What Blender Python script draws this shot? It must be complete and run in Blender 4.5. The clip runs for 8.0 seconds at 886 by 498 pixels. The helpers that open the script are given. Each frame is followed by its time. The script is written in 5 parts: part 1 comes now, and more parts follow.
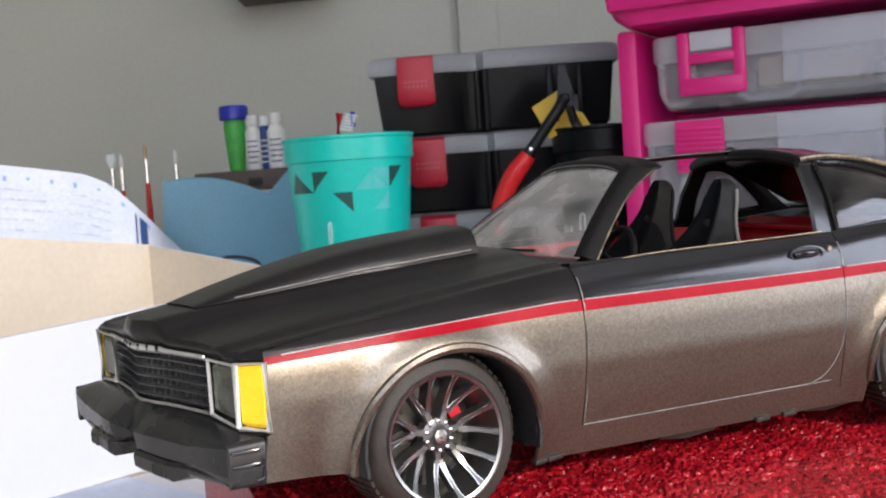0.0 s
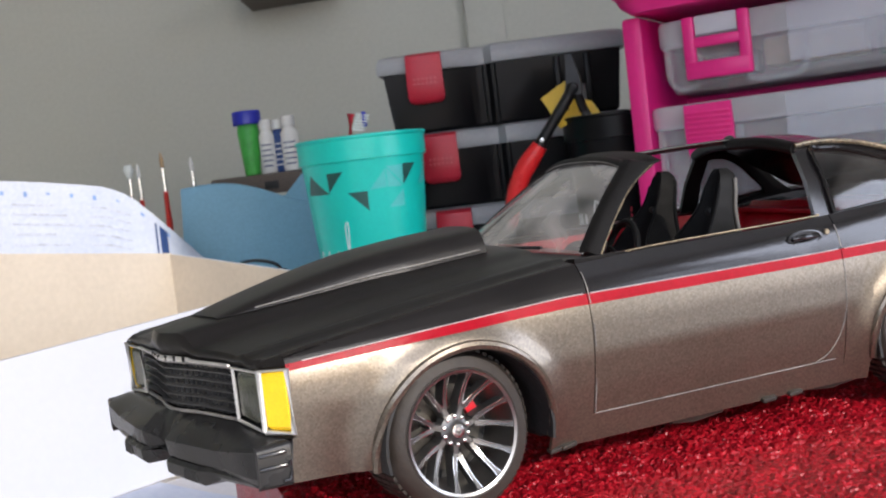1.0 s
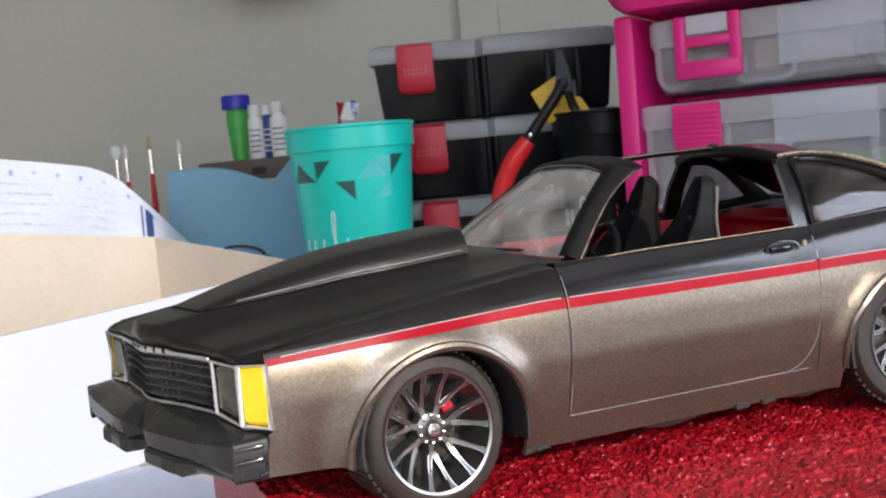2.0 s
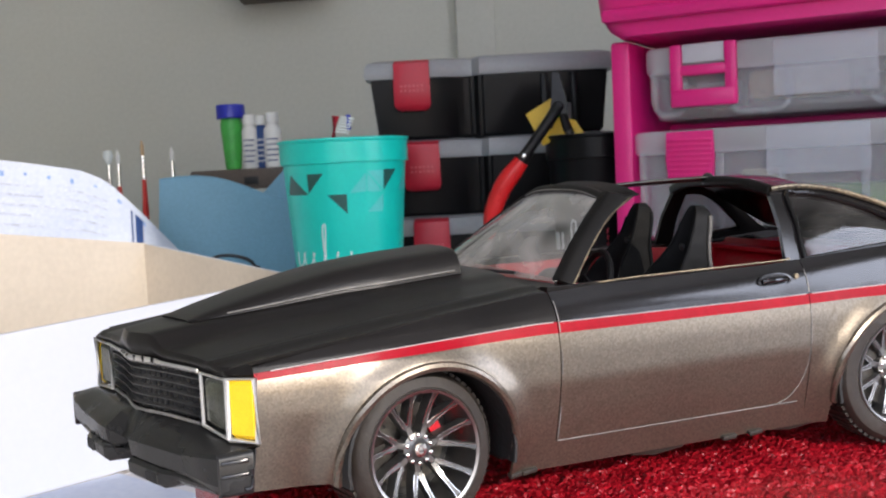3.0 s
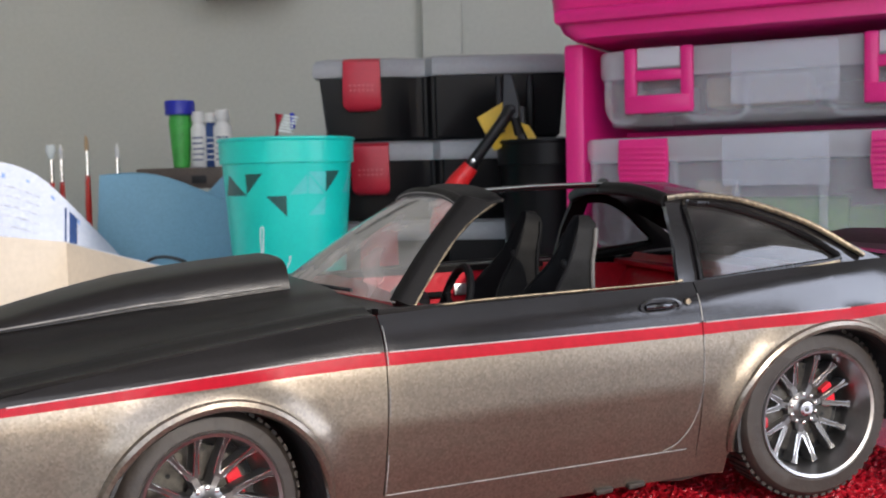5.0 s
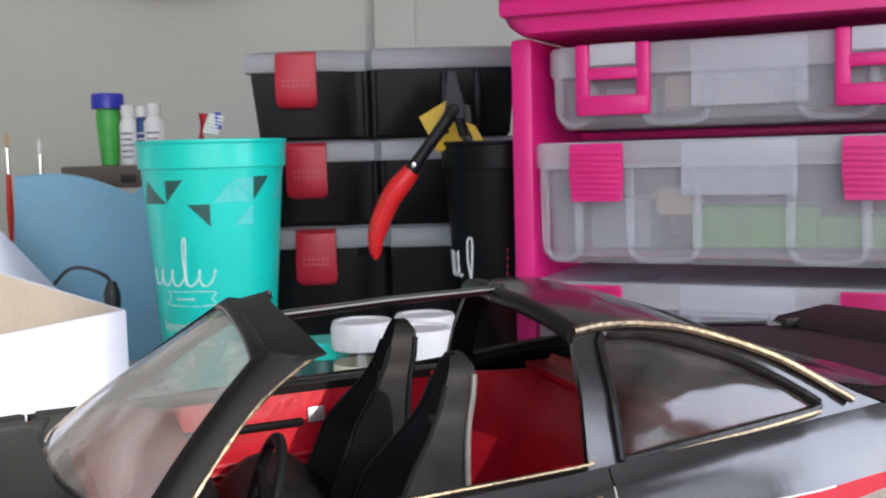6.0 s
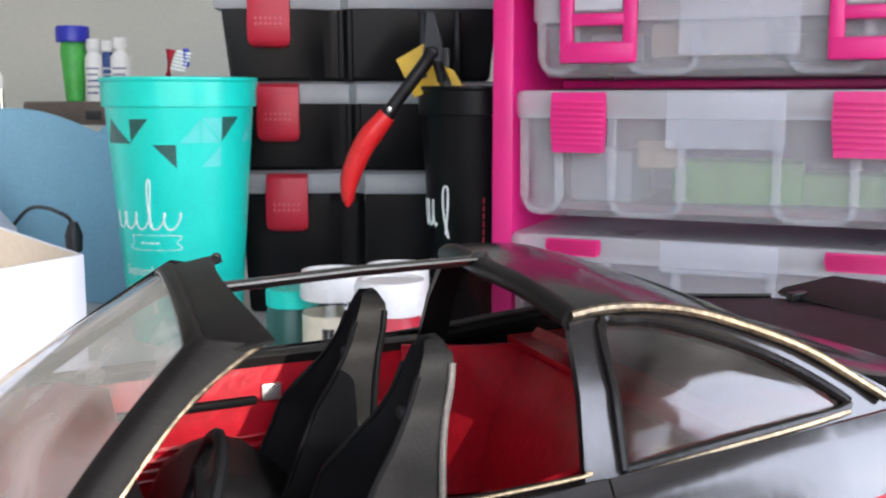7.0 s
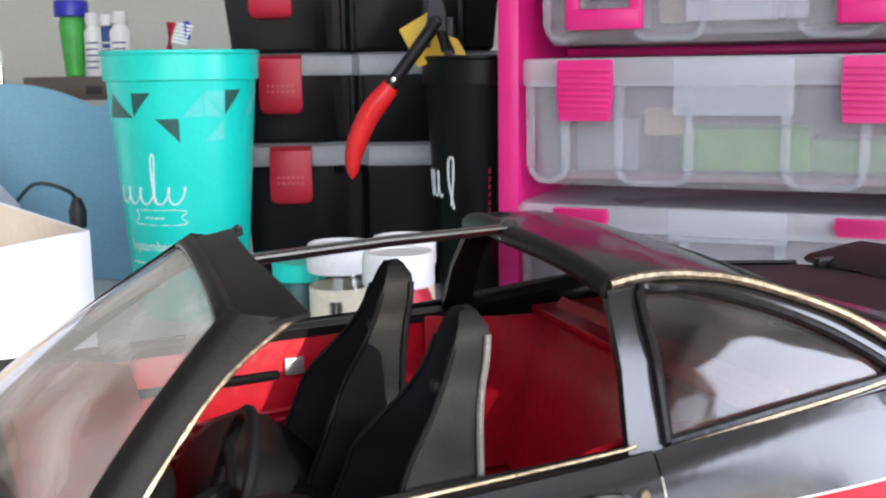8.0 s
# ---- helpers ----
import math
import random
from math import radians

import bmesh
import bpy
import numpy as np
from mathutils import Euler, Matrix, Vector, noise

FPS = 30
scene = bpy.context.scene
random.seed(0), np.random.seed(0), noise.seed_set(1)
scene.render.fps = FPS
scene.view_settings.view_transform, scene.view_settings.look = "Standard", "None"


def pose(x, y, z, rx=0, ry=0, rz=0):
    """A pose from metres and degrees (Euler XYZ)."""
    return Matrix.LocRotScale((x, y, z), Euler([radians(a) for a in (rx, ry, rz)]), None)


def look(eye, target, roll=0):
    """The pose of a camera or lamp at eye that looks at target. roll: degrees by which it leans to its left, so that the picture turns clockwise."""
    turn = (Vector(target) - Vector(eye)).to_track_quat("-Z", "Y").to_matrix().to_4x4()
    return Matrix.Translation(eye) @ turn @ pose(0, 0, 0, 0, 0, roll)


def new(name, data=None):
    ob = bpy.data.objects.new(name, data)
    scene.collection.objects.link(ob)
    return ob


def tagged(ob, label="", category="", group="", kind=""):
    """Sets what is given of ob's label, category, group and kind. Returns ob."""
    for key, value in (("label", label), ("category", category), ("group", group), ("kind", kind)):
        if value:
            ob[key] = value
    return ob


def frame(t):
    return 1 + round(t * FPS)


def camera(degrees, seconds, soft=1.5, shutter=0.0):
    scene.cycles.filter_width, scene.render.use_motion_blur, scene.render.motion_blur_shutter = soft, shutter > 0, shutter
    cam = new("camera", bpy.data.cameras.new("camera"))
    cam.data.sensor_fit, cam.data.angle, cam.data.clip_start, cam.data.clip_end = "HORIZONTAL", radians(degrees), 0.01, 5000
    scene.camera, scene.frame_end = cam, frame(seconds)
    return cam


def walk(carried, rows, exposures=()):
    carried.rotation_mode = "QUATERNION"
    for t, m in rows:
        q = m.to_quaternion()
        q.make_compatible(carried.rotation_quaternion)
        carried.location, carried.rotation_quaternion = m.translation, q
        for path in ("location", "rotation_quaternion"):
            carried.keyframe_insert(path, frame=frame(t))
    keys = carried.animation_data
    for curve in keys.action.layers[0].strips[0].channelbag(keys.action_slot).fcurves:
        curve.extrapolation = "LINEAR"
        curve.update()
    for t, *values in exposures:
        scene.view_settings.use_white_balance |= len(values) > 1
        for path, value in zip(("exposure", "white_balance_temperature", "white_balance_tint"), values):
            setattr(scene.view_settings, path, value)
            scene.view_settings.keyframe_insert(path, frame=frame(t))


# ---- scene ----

S = 0.01  # the plan below is in centimetres
cam = camera(45.4, 8.0, soft=2.0)
PATH = [
    (0, (-5.245, -17.918, 5.250), (2.322, 0.541, 3.847), -4.01),
    (0.5, (-5.730, -18.652, 5.572), (1.655, -0.110, 4.284), -3.62),
    (1, (-5.331, -18.625, 5.454), (1.884, -0.034, 3.936), -6.89),
    (1.5, (-5.259, -18.801, 5.583), (1.999, -0.258, 3.717), -6.37),
    (3, (-5.370, -18.752, 5.704), (2.286, -0.332, 4.253), -2.83),
    (3.5, (-5.052, -19.002, 5.879), (2.553, -0.561, 4.430), -3.58),
    (4, (-4.362, -18.978, 6.072), (3.353, -0.573, 4.739), -3.53),
    (5.3, (-0.517, -16.066, 5.408), (7.549, 2.182, 4.014), -1.08),
    (5.5, (0.694, -15.539, 5.901), (8.939, 2.623, 4.427), -1.90),
    (6, (1.897, -12.509, 7.131), (10.445, 5.484, 5.345), -1.54),
    (6.5, (2.463, -11.909, 6.707), (11.351, 5.845, 4.303), 0.02),
    (7, (2.705, -10.765, 7.162), (11.633, 6.908, 4.345), -0.00),
    (7.5, (2.470, -10.257, 7.602), (11.428, 7.365, 4.564), 0.77),
    (8, (2.565, -10.350, 7.091), (11.434, 7.261, 3.746), -0.78),
]
cam.data.dof.use_dof, cam.data.dof.focus_distance, cam.data.dof.aperture_fstop = True, 0.17, 105.0
walk(cam, [(t, look(Vector(eye) * S, Vector(target) * S, roll)) for t, eye, target, roll in PATH],
     [(0.0, -0.11), (4.2, -0.08), (5.5, 0.09), (6.5, 0.53), (8.0, 0.63)])

# the walls and, turned further, what stands on the table, against the car
SHELL_TURN, ROOM_TURN = 7.0, -8.31
SHELL = Matrix.Translation((2.16, -3.04, 0)) @ Matrix.Rotation(radians(SHELL_TURN), 4, "Z")
ROOM = Matrix.Translation((-16.32, -4.26, 0)) @ Matrix.Rotation(radians(ROOM_TURN), 4, "Z")

# ---- light: a big window behind the camera, low sun straight through it ----
world = bpy.data.worlds.new("world")
scene.world = world
world.use_nodes = True
wn = world.node_tree
sky = wn.nodes.new("ShaderNodeTexSky")
sky.sky_type = "NISHITA"
sky.sun_disc = False
sky.sun_elevation = radians(21.5)
sky.sun_rotation = radians(174)
wn.links.new(sky.outputs[0], wn.nodes["Background"].inputs[0])
wn.nodes["Background"].inputs[1].default_value = 0.12

sun_data = bpy.data.lights.new("sun", "SUN")
sun_data.energy, sun_data.angle, sun_data.color = 2.8, radians(0.6), (1.0, 0.92, 0.84)
sun_ob = new("sun", sun_data)
sun_ob.matrix_world = look((0.10, -0.93, 0.37), (0, 0, 0))

def window_lamp(at, to, w, h, energy):
    """Daylight that stands in a window's opening; places in the room's centimetres."""
    data = bpy.data.lights.new("window_daylight", "AREA")
    data.shape, data.size, data.size_y = "RECTANGLE", w * S, h * S
    data.energy, data.color = energy, (0.81, 0.855, 1.03)
    ob = new("window_daylight", data)
    turn = Matrix.Rotation(radians(SHELL_TURN - 28.0), 4, "Z")
    shift = Vector((2.16, -3.04, 0))
    ob.matrix_world = look((turn @ Vector(at) + shift) * S, (turn @ Vector(to) + shift) * S)


window_lamp((-5, -113, 53), (-5, 0, 30), 162, 112, 13.0)
# lamps of two unseen side windows, added for reflections on the car's flank
window_lamp((145, -45.5, 48), (0, -44, 40), 57, 114, 12.5)
window_lamp((145, -97, 31), (0, -75, 20), 28, 84, 1.5)


# ---- materials ----
def mat(name, color, rough=0.5, metal=0.0, var=0.12, scale=60.0, fine=700.0, bump=0.15, spec=0.5, coat=0.0, flake=0.0, second=None, grains=0.0):
    """A surface with broad stains and fine grain; scales are per metre."""
    m = bpy.data.materials.new(name)
    m.use_nodes = True
    nt = m.node_tree
    b = nt.nodes["Principled BSDF"]
    tc = nt.nodes.new("ShaderNodeTexCoord")
    big = nt.nodes.new("ShaderNodeTexNoise")
    big.inputs["Scale"].default_value, big.inputs["Detail"].default_value = scale, 5
    small = nt.nodes.new("ShaderNodeTexNoise")
    small.inputs["Scale"].default_value, small.inputs["Detail"].default_value = fine, 3
    for n in (big, small):
        nt.links.new(tc.outputs["Object"], n.inputs["Vector"])
    ramp = nt.nodes.new("ShaderNodeValToRGB")
    c = Vector(color)
    d = Vector(second) if second else c * (1 - var * 1.6)
    e = c * (1 + var)
    ramp.color_ramp.elements[0].position, ramp.color_ramp.elements[1].position = 0.32, 0.68
    ramp.color_ramp.elements[0].color, ramp.color_ramp.elements[1].color = (*d, 1), (min(e.x, 0.95), min(e.y, 0.95), min(e.z, 0.95), 1)
    mix = nt.nodes.new("ShaderNodeMath")
    mix.operation = "MULTIPLY_ADD"
    mix.inputs[1].default_value = 0.45
    nt.links.new(small.outputs[0], mix.inputs[0])
    half = nt.nodes.new("ShaderNodeMath")
    half.operation = "MULTIPLY"
    half.inputs[1].default_value = 0.55
    nt.links.new(big.outputs[0], half.inputs[0])
    nt.links.new(half.outputs[0], mix.inputs[2])
    nt.links.new(mix.outputs[0], ramp.inputs[0])
    nt.links.new(ramp.outputs[0], b.inputs["Base Color"])
    rr = nt.nodes.new("ShaderNodeMapRange")
    rr.inputs["To Min"].default_value, rr.inputs["To Max"].default_value = max(rough - (0.03 if flake else 0.1), 0.02), min(rough + (0.04 if flake else 0.12), 1)
    nt.links.new(big.outputs[0], rr.inputs["Value"])
    nt.links.new(rr.outputs[0], b.inputs["Roughness"])
    b.inputs["Metallic"].default_value = metal
    b.inputs["Specular IOR Level"].default_value = spec
    b.inputs["Coat Weight"].default_value = coat
    b.inputs["Coat Roughness"].default_value = 0.12
    bp = nt.nodes.new("ShaderNodeBump")
    bp.inputs["Strength"].default_value, bp.inputs["Distance"].default_value = bump, 0.0006
    nt.links.new(small.outputs[0], bp.inputs["Height"])
    nt.links.new(bp.outputs[0], b.inputs["Normal"])
    if grains:
        gv = nt.nodes.new("ShaderNodeTexVoronoi")
        gv.inputs["Scale"].default_value = grains
        nt.links.new(tc.outputs["Object"], gv.inputs["Vector"])
        gb = nt.nodes.new("ShaderNodeBump")
        gb.invert = True
        gb.inputs["Strength"].default_value, gb.inputs["Distance"].default_value = 0.6, 0.0008
        nt.links.new(gv.outputs["Distance"], gb.inputs["Height"])
        nt.links.new(bp.outputs[0], gb.inputs["Normal"])
        nt.links.new(gb.outputs[0], b.inputs["Normal"])
    if flake:
        v = nt.nodes.new("ShaderNodeTexVoronoi")
        v.inputs["Scale"].default_value = 2900
        nt.links.new(tc.outputs["Object"], v.inputs["Vector"])
        mm = nt.nodes.new("ShaderNodeMixRGB")
        mm.blend_type = "OVERLAY"
        mm.inputs[0].default_value = flake
        nt.links.new(ramp.outputs[0], mm.inputs[1])
        nt.links.new(v.outputs["Color"], mm.inputs[2])
        bw = nt.nodes.new("ShaderNodeRGBToBW")
        nt.links.new(v.outputs["Color"], bw.inputs[0])
        nt.links.new(bw.outputs[0], mm.inputs[2])
        nt.links.new(mm.outputs[0], b.inputs["Base Color"])
    return m


def glass(name, color=(1, 1, 1), rough=0.02, alpha=0.15, power=4.0, gain=0.6, haze=0.0):
    """Thin clear styrene: mostly lets light straight through, with a gloss."""
    m = bpy.data.materials.new(name)
    m.use_nodes = True
    nt = m.node_tree
    nt.nodes.remove(nt.nodes["Principled BSDF"])
    out = nt.nodes["Material Output"]
    tr = nt.nodes.new("ShaderNodeBsdfTransparent")
    tr.inputs[0].default_value = (*color, 1)
    gl = nt.nodes.new("ShaderNodeBsdfGlossy")
    gl.inputs["Roughness"].default_value = rough
    tc = nt.nodes.new("ShaderNodeTexCoord")
    nz = nt.nodes.new("ShaderNodeTexNoise")
    nz.inputs["Scale"].default_value, nz.inputs["Detail"].default_value = 70, 1.0
    nt.links.new(tc.outputs["Object"], nz.inputs["Vector"])
    bp = nt.nodes.new("ShaderNodeBump")
    bp.inputs["Strength"].default_value, bp.inputs["Distance"].default_value = 0.09, 0.0015
    nt.links.new(nz.outputs[0], bp.inputs["Height"])
    nt.links.new(bp.outputs[0], gl.inputs["Normal"])
    fr = nt.nodes.new("ShaderNodeLayerWeight")
    fr.inputs["Blend"].default_value = 0.5
    pw = nt.nodes.new("ShaderNodeMath")
    pw.operation = "POWER"
    pw.inputs[1].default_value = power
    nt.links.new(fr.outputs["Facing"], pw.inputs[0])
    ad = nt.nodes.new("ShaderNodeMath")
    ad.operation = "MULTIPLY_ADD"
    ad.inputs[1].default_value, ad.inputs[2].default_value = gain, alpha
    nt.links.new(pw.outputs[0], ad.inputs[0])
    mx = nt.nodes.new("ShaderNodeMixShader")
    nt.links.new(ad.outputs[0], mx.inputs[0])
    nt.links.new(tr.outputs[0], mx.inputs[1])
    nt.links.new(gl.outputs[0], mx.inputs[2])
    nt.links.new(mx.outputs[0], out.inputs[0])
    if haze:
        # a pale film that paints in haze and window glare, thicker in streaks
        df = nt.nodes.new("ShaderNodeBsdfDiffuse")
        df.inputs[0].default_value = (0.62, 0.58, 0.55, 1)
        dn = nt.nodes.new("ShaderNodeTexNoise")
        dn.inputs["Scale"].default_value, dn.inputs["Detail"].default_value, dn.inputs["Distortion"].default_value = 70, 4, 1.2
        nt.links.new(tc.outputs["Object"], dn.inputs["Vector"])
        dr = nt.nodes.new("ShaderNodeMapRange")
        dr.inputs["From Min"].default_value, dr.inputs["From Max"].default_value = 0.35, 0.7
        dr.inputs["To Min"].default_value, dr.inputs["To Max"].default_value = haze * 0.15, haze * 2.3
        nt.links.new(dn.outputs[0], dr.inputs["Value"])
        m2 = nt.nodes.new("ShaderNodeMixShader")
        nt.links.new(dr.outputs[0], m2.inputs[0])
        nt.links.new(mx.outputs[0], m2.inputs[1])
        nt.links.new(df.outputs[0], m2.inputs[2])
        nt.links.new(m2.outputs[0], out.inputs[0])
    return m


def frosted(name, color, clear=0.45, rough=0.3):
    """Cloudy polypropylene: part sheer, part milky."""
    m = mat(name, color, rough, 0, 0.02, 15, 150, 0.02)
    nt = m.node_tree
    tr = nt.nodes.new("ShaderNodeBsdfTransparent")
    tr.inputs[0].default_value = (0.93, 0.94, 0.97, 1)
    mx = nt.nodes.new("ShaderNodeMixShader")
    mx.inputs[0].default_value = clear
    nt.links.new(nt.nodes["Principled BSDF"].outputs[0], mx.inputs[1])
    nt.links.new(tr.outputs[0], mx.inputs[2])
    nt.links.new(mx.outputs[0], nt.nodes["Material Output"].inputs[0])
    return m


M = {
    "wall": mat("grey wall paint", (0.475, 0.485, 0.435), 0.8, 0, 0.05, 3, 200, 0.1),
    "ceiling": mat("ceiling paint", (0.75, 0.74, 0.7), 0.9, 0, 0.04, 3, 200, 0.1),
    "table": mat("pale table top", (0.62, 0.60, 0.60), 0.45, 0, 0.08, 8, 300, 0.1),
    "base": mat("red gloss paint on rough cast", (0.42, 0.006, 0.016), 0.33, 0, 0.25, 120, 900, 0.15, second=(0.20, 0.003, 0.008), grains=1150),
    "silver": mat("champagne grey metallic", (0.222, 0.189, 0.150), 0.32, 0.84, 0.05, 40, 2600, 0.05, coat=0.3, flake=0.21),
    "black": mat("satin black paint", (0.011, 0.0095, 0.009), 0.31, 0, 0.2, 50, 2500, 0.06, spec=0.28),
    "gloss_black": mat("gloss black paint", (0.012, 0.011, 0.012), 0.16, 0, 0.2, 50, 900, 0.04, spec=0.5, coat=0.5),
    "roof_black": mat("polished black roof paint", (0.011, 0.010, 0.010), 0.13, 0, 0.2, 50, 900, 0.06, spec=0.26),
    "pillar": mat("dull black pillar paint", (0.009, 0.0082, 0.008), 0.48, 0, 0.2, 50, 2500, 0.08, spec=0.12),
    "stripe": mat("red stripe paint", (0.33, 0.004, 0.014), 0.34, 0, 0.14, 60, 900, 0.08, spec=0.16),
    "interior_red": mat("red interior paint", (0.47, 0.007, 0.019), 0.32, 0, 0.18, 80, 700, 0.15, coat=0.2),
    "seat": mat("black seat", (0.009, 0.009, 0.0095), 0.5, 0, 0.2, 120, 4000, 0.06, spec=0.07),
    "seat_side": mat("satin grey seat shell", (0.012, 0.0115, 0.011), 0.38, 0, 0.3, 150, 2500, 0.04, spec=0.14),
    "seat_grey": mat("grey seat side", (0.25, 0.235, 0.22), 0.4, 0.2, 0.35, 250, 3000, 0.08),
    "seat_edge": mat("worn grey vinyl", (0.13, 0.12, 0.11), 0.6, 0, 0.3, 200, 3000, 0.05),
    "rubber": mat("tyre rubber", (0.034, 0.027, 0.022), 0.55, 0, 0.15, 90, 900, 0.2),
    "chrome": mat("bright silver", (0.78, 0.76, 0.74), 0.14, 1.0, 0.05, 90, 900, 0.05),
    # paler and rougher than chrome, so sun on the bezels is painted in
    "bright_trim": mat("bright lamp trim with sun painted in", (0.85, 0.83, 0.80), 0.42, 0.85, 0.12, 300, 2500, 0.08),
    # gilt and dark patches paint sun glints into the metal edges
    "worn_metal": mat("metal edge with gilt glints painted in", (0.40, 0.32, 0.21), 0.36, 0.9, 0.3, 110, 1500, 0.1, second=(0.05, 0.042, 0.035)),
    "rim_dark": mat("gunmetal wheel", (0.20, 0.195, 0.19), 0.36, 0.9, 0.12, 200, 1500, 0.1),
    "rim_lip": mat("polished rim lip", (0.42, 0.41, 0.40), 0.32, 1.0, 0.06, 90, 1500, 0.05),
    "disc": mat("brake disc steel", (0.12, 0.112, 0.10), 0.42, 0.9, 0.2, 200, 1500, 0.1),
    "caliper": mat("red caliper", (0.7, 0.015, 0.03), 0.35, 0, 0.1, 200, 900, 0.1),
    "amber": mat("amber lens", (0.95, 0.60, 0.015), 0.2, 0, 0.08, 300, 2500, 0.04, coat=0.6),
    "lamp_lens": mat("smoky lamp lens", (0.10, 0.105, 0.075), 0.12, 0.3, 0.3, 300, 1500, 0.2, coat=0.5),
    "grille_edge": mat("worn dark grille bar", (0.11, 0.108, 0.105), 0.35, 0.5, 0.3, 200, 1500, 0.1),
    "bumper": mat("semi gloss black moulding", (0.016, 0.0155, 0.0155), 0.25, 0, 0.2, 60, 1200, 0.06, spec=0.5),
    "under": mat("underbody black", (0.02, 0.02, 0.02), 0.6, 0, 0.2, 100, 900, 0.3),
    "pink": mat("hot pink plastic", (0.72, 0.012, 0.20), 0.38, 0, 0.06, 20, 500, 0.08),
    "teal": mat("teal plastic", (0.008, 0.68, 0.56), 0.33, 0, 0.05, 30, 500, 0.05),
    "teal_dark": mat("dark teal print", (0.02, 0.10, 0.085), 0.4, 0, 0.1, 60, 500, 0.05),
    "teal_light": mat("pale teal print", (0.10, 0.68, 0.62), 0.4, 0, 0.08, 60, 500, 0.05),
    "print_white": mat("white print", (0.8, 0.85, 0.83), 0.5, 0, 0.05, 100, 500, 0.05),
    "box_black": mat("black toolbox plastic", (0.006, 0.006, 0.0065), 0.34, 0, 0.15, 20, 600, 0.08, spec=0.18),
    "lid_grey": mat("grey lid plastic", (0.33, 0.34, 0.355), 0.45, 0, 0.07, 20, 400, 0.1),
    "latch_red": mat("red latch plastic", (0.52, 0.015, 0.04), 0.42, 0, 0.08, 40, 500, 0.08),
    # lighter copy of the latch red, with caught light in the colour
    "latch_edge": mat("red plastic lightened as if lit", (0.68, 0.13, 0.15), 0.4, 0, 0.08, 40, 500, 0.08),
    "red_grip": mat("red dipped grip", (0.72, 0.018, 0.02), 0.28, 0, 0.06, 60, 500, 0.05),
    "tool_steel": mat("dark tool steel", (0.022, 0.022, 0.023), 0.36, 0.6, 0.2, 120, 900, 0.1),
    "yellow": mat("yellow plastic", (0.72, 0.46, 0.03), 0.45, 0, 0.08, 60, 500, 0.08),
    "paper": mat("white paper", (0.62, 0.655, 0.74), 0.8, 0, 0.04, 14, 300, 0.1, second=(0.50, 0.55, 0.68)),
    "paper_blue": mat("blue print", (0.25, 0.38, 0.68), 0.8, 0, 0.1, 60, 300, 0.1),
    "print_faint": mat("faint grey print", (0.565, 0.60, 0.70), 0.8, 0, 0.2, 200, 900, 0.05),
    "navy": mat("navy print", (0.02, 0.06, 0.2), 0.6, 0, 0.1, 60, 300, 0.1),
    "card": mat("white card", (0.60, 0.62, 0.675), 0.6, 0, 0.02, 6, 300, 0.04),
    "beige": mat("white card with shade painted beige", (0.60, 0.53, 0.44), 0.75, 0, 0.06, 20, 300, 0.1),
    "blue": mat("blue plastic", (0.19, 0.40, 0.54), 0.5, 0, 0.08, 12, 400, 0.1),
    "cap_blue": mat("blue cap", (0.02, 0.03, 0.42), 0.35, 0, 0.08, 60, 400, 0.05),
    "green": mat("green label", (0.06, 0.42, 0.07), 0.45, 0, 0.2, 90, 400, 0.05),
    "bottle_white": mat("white bottle", (0.78, 0.78, 0.76), 0.4, 0, 0.06, 90, 400, 0.05),
    "tray_brown": mat("dark brown tray", (0.11, 0.085, 0.07), 0.6, 0, 0.2, 40, 400, 0.1),
    "brush_red": mat("red brush handle", (0.62, 0.03, 0.02), 0.3, 0, 0.1, 90, 400, 0.05),
    "cream": mat("cream label", (0.72, 0.66, 0.5), 0.5, 0, 0.08, 120, 500, 0.05),
    "lime": mat("green contents", (0.14, 0.42, 0.03), 0.6, 0, 0.3, 40, 300, 0.2),
    "wood": mat("pale wood", (0.50, 0.35, 0.20), 0.6, 0, 0.2, 40, 400, 0.2),
    "dark": mat("black cable", (0.02, 0.02, 0.022), 0.45, 0, 0.1, 60, 400, 0.1),
    "windscreen": glass("clear windscreen", (0.80, 0.79, 0.79), 0.07, 0.06, 2.0, 0.95, 0.21),
    "smoke": glass("smoked window", (0.36, 0.35, 0.36), 0.07, 0.06, 2.4, 0.48, 0.03),
    "clear": glass("clear jar", (0.93, 0.94, 0.93), 0.03, 0.06),
    "pane": glass("window pane", (0.97, 0.98, 0.98), 0.01, 0.03),
    "bin": frosted("frosted bin plastic", (0.88, 0.88, 0.87), 0.80),
    "bin_lid": frosted("frosted lid plastic", (0.88, 0.89, 0.91), 0.60),
    "bin_flap": frosted("frosted flap plastic", (0.84, 0.85, 0.88), 0.74),
    "bin_red": frosted("red tinted clear plastic", (0.45, 0.06, 0.10), 0.5),
    "leaf": mat("dark green leaf", (0.03, 0.08, 0.035), 0.6, 0, 0.3, 60, 400, 0.1),
}


# ---- mesh helpers ----
def thing(name, at, label, category, rz=0.0, group="", kind="", room=True, shell=False, size=1.0):
    """An empty at the base of a thing, in the table things' centimetres, the walls' or, with room off, the car's."""
    ob = new(name)
    ob.empty_display_size = 0.01
    ob.location = (SHELL @ Vector(at) if shell else ROOM @ Vector(at) if room else Vector(at)) * S
    ob.scale = (size, size, size)
    ob.rotation_euler = (0, 0, radians(rz + (SHELL_TURN if shell else ROOM_TURN if room else 0)))
    return tagged(ob, label, category, group, kind)


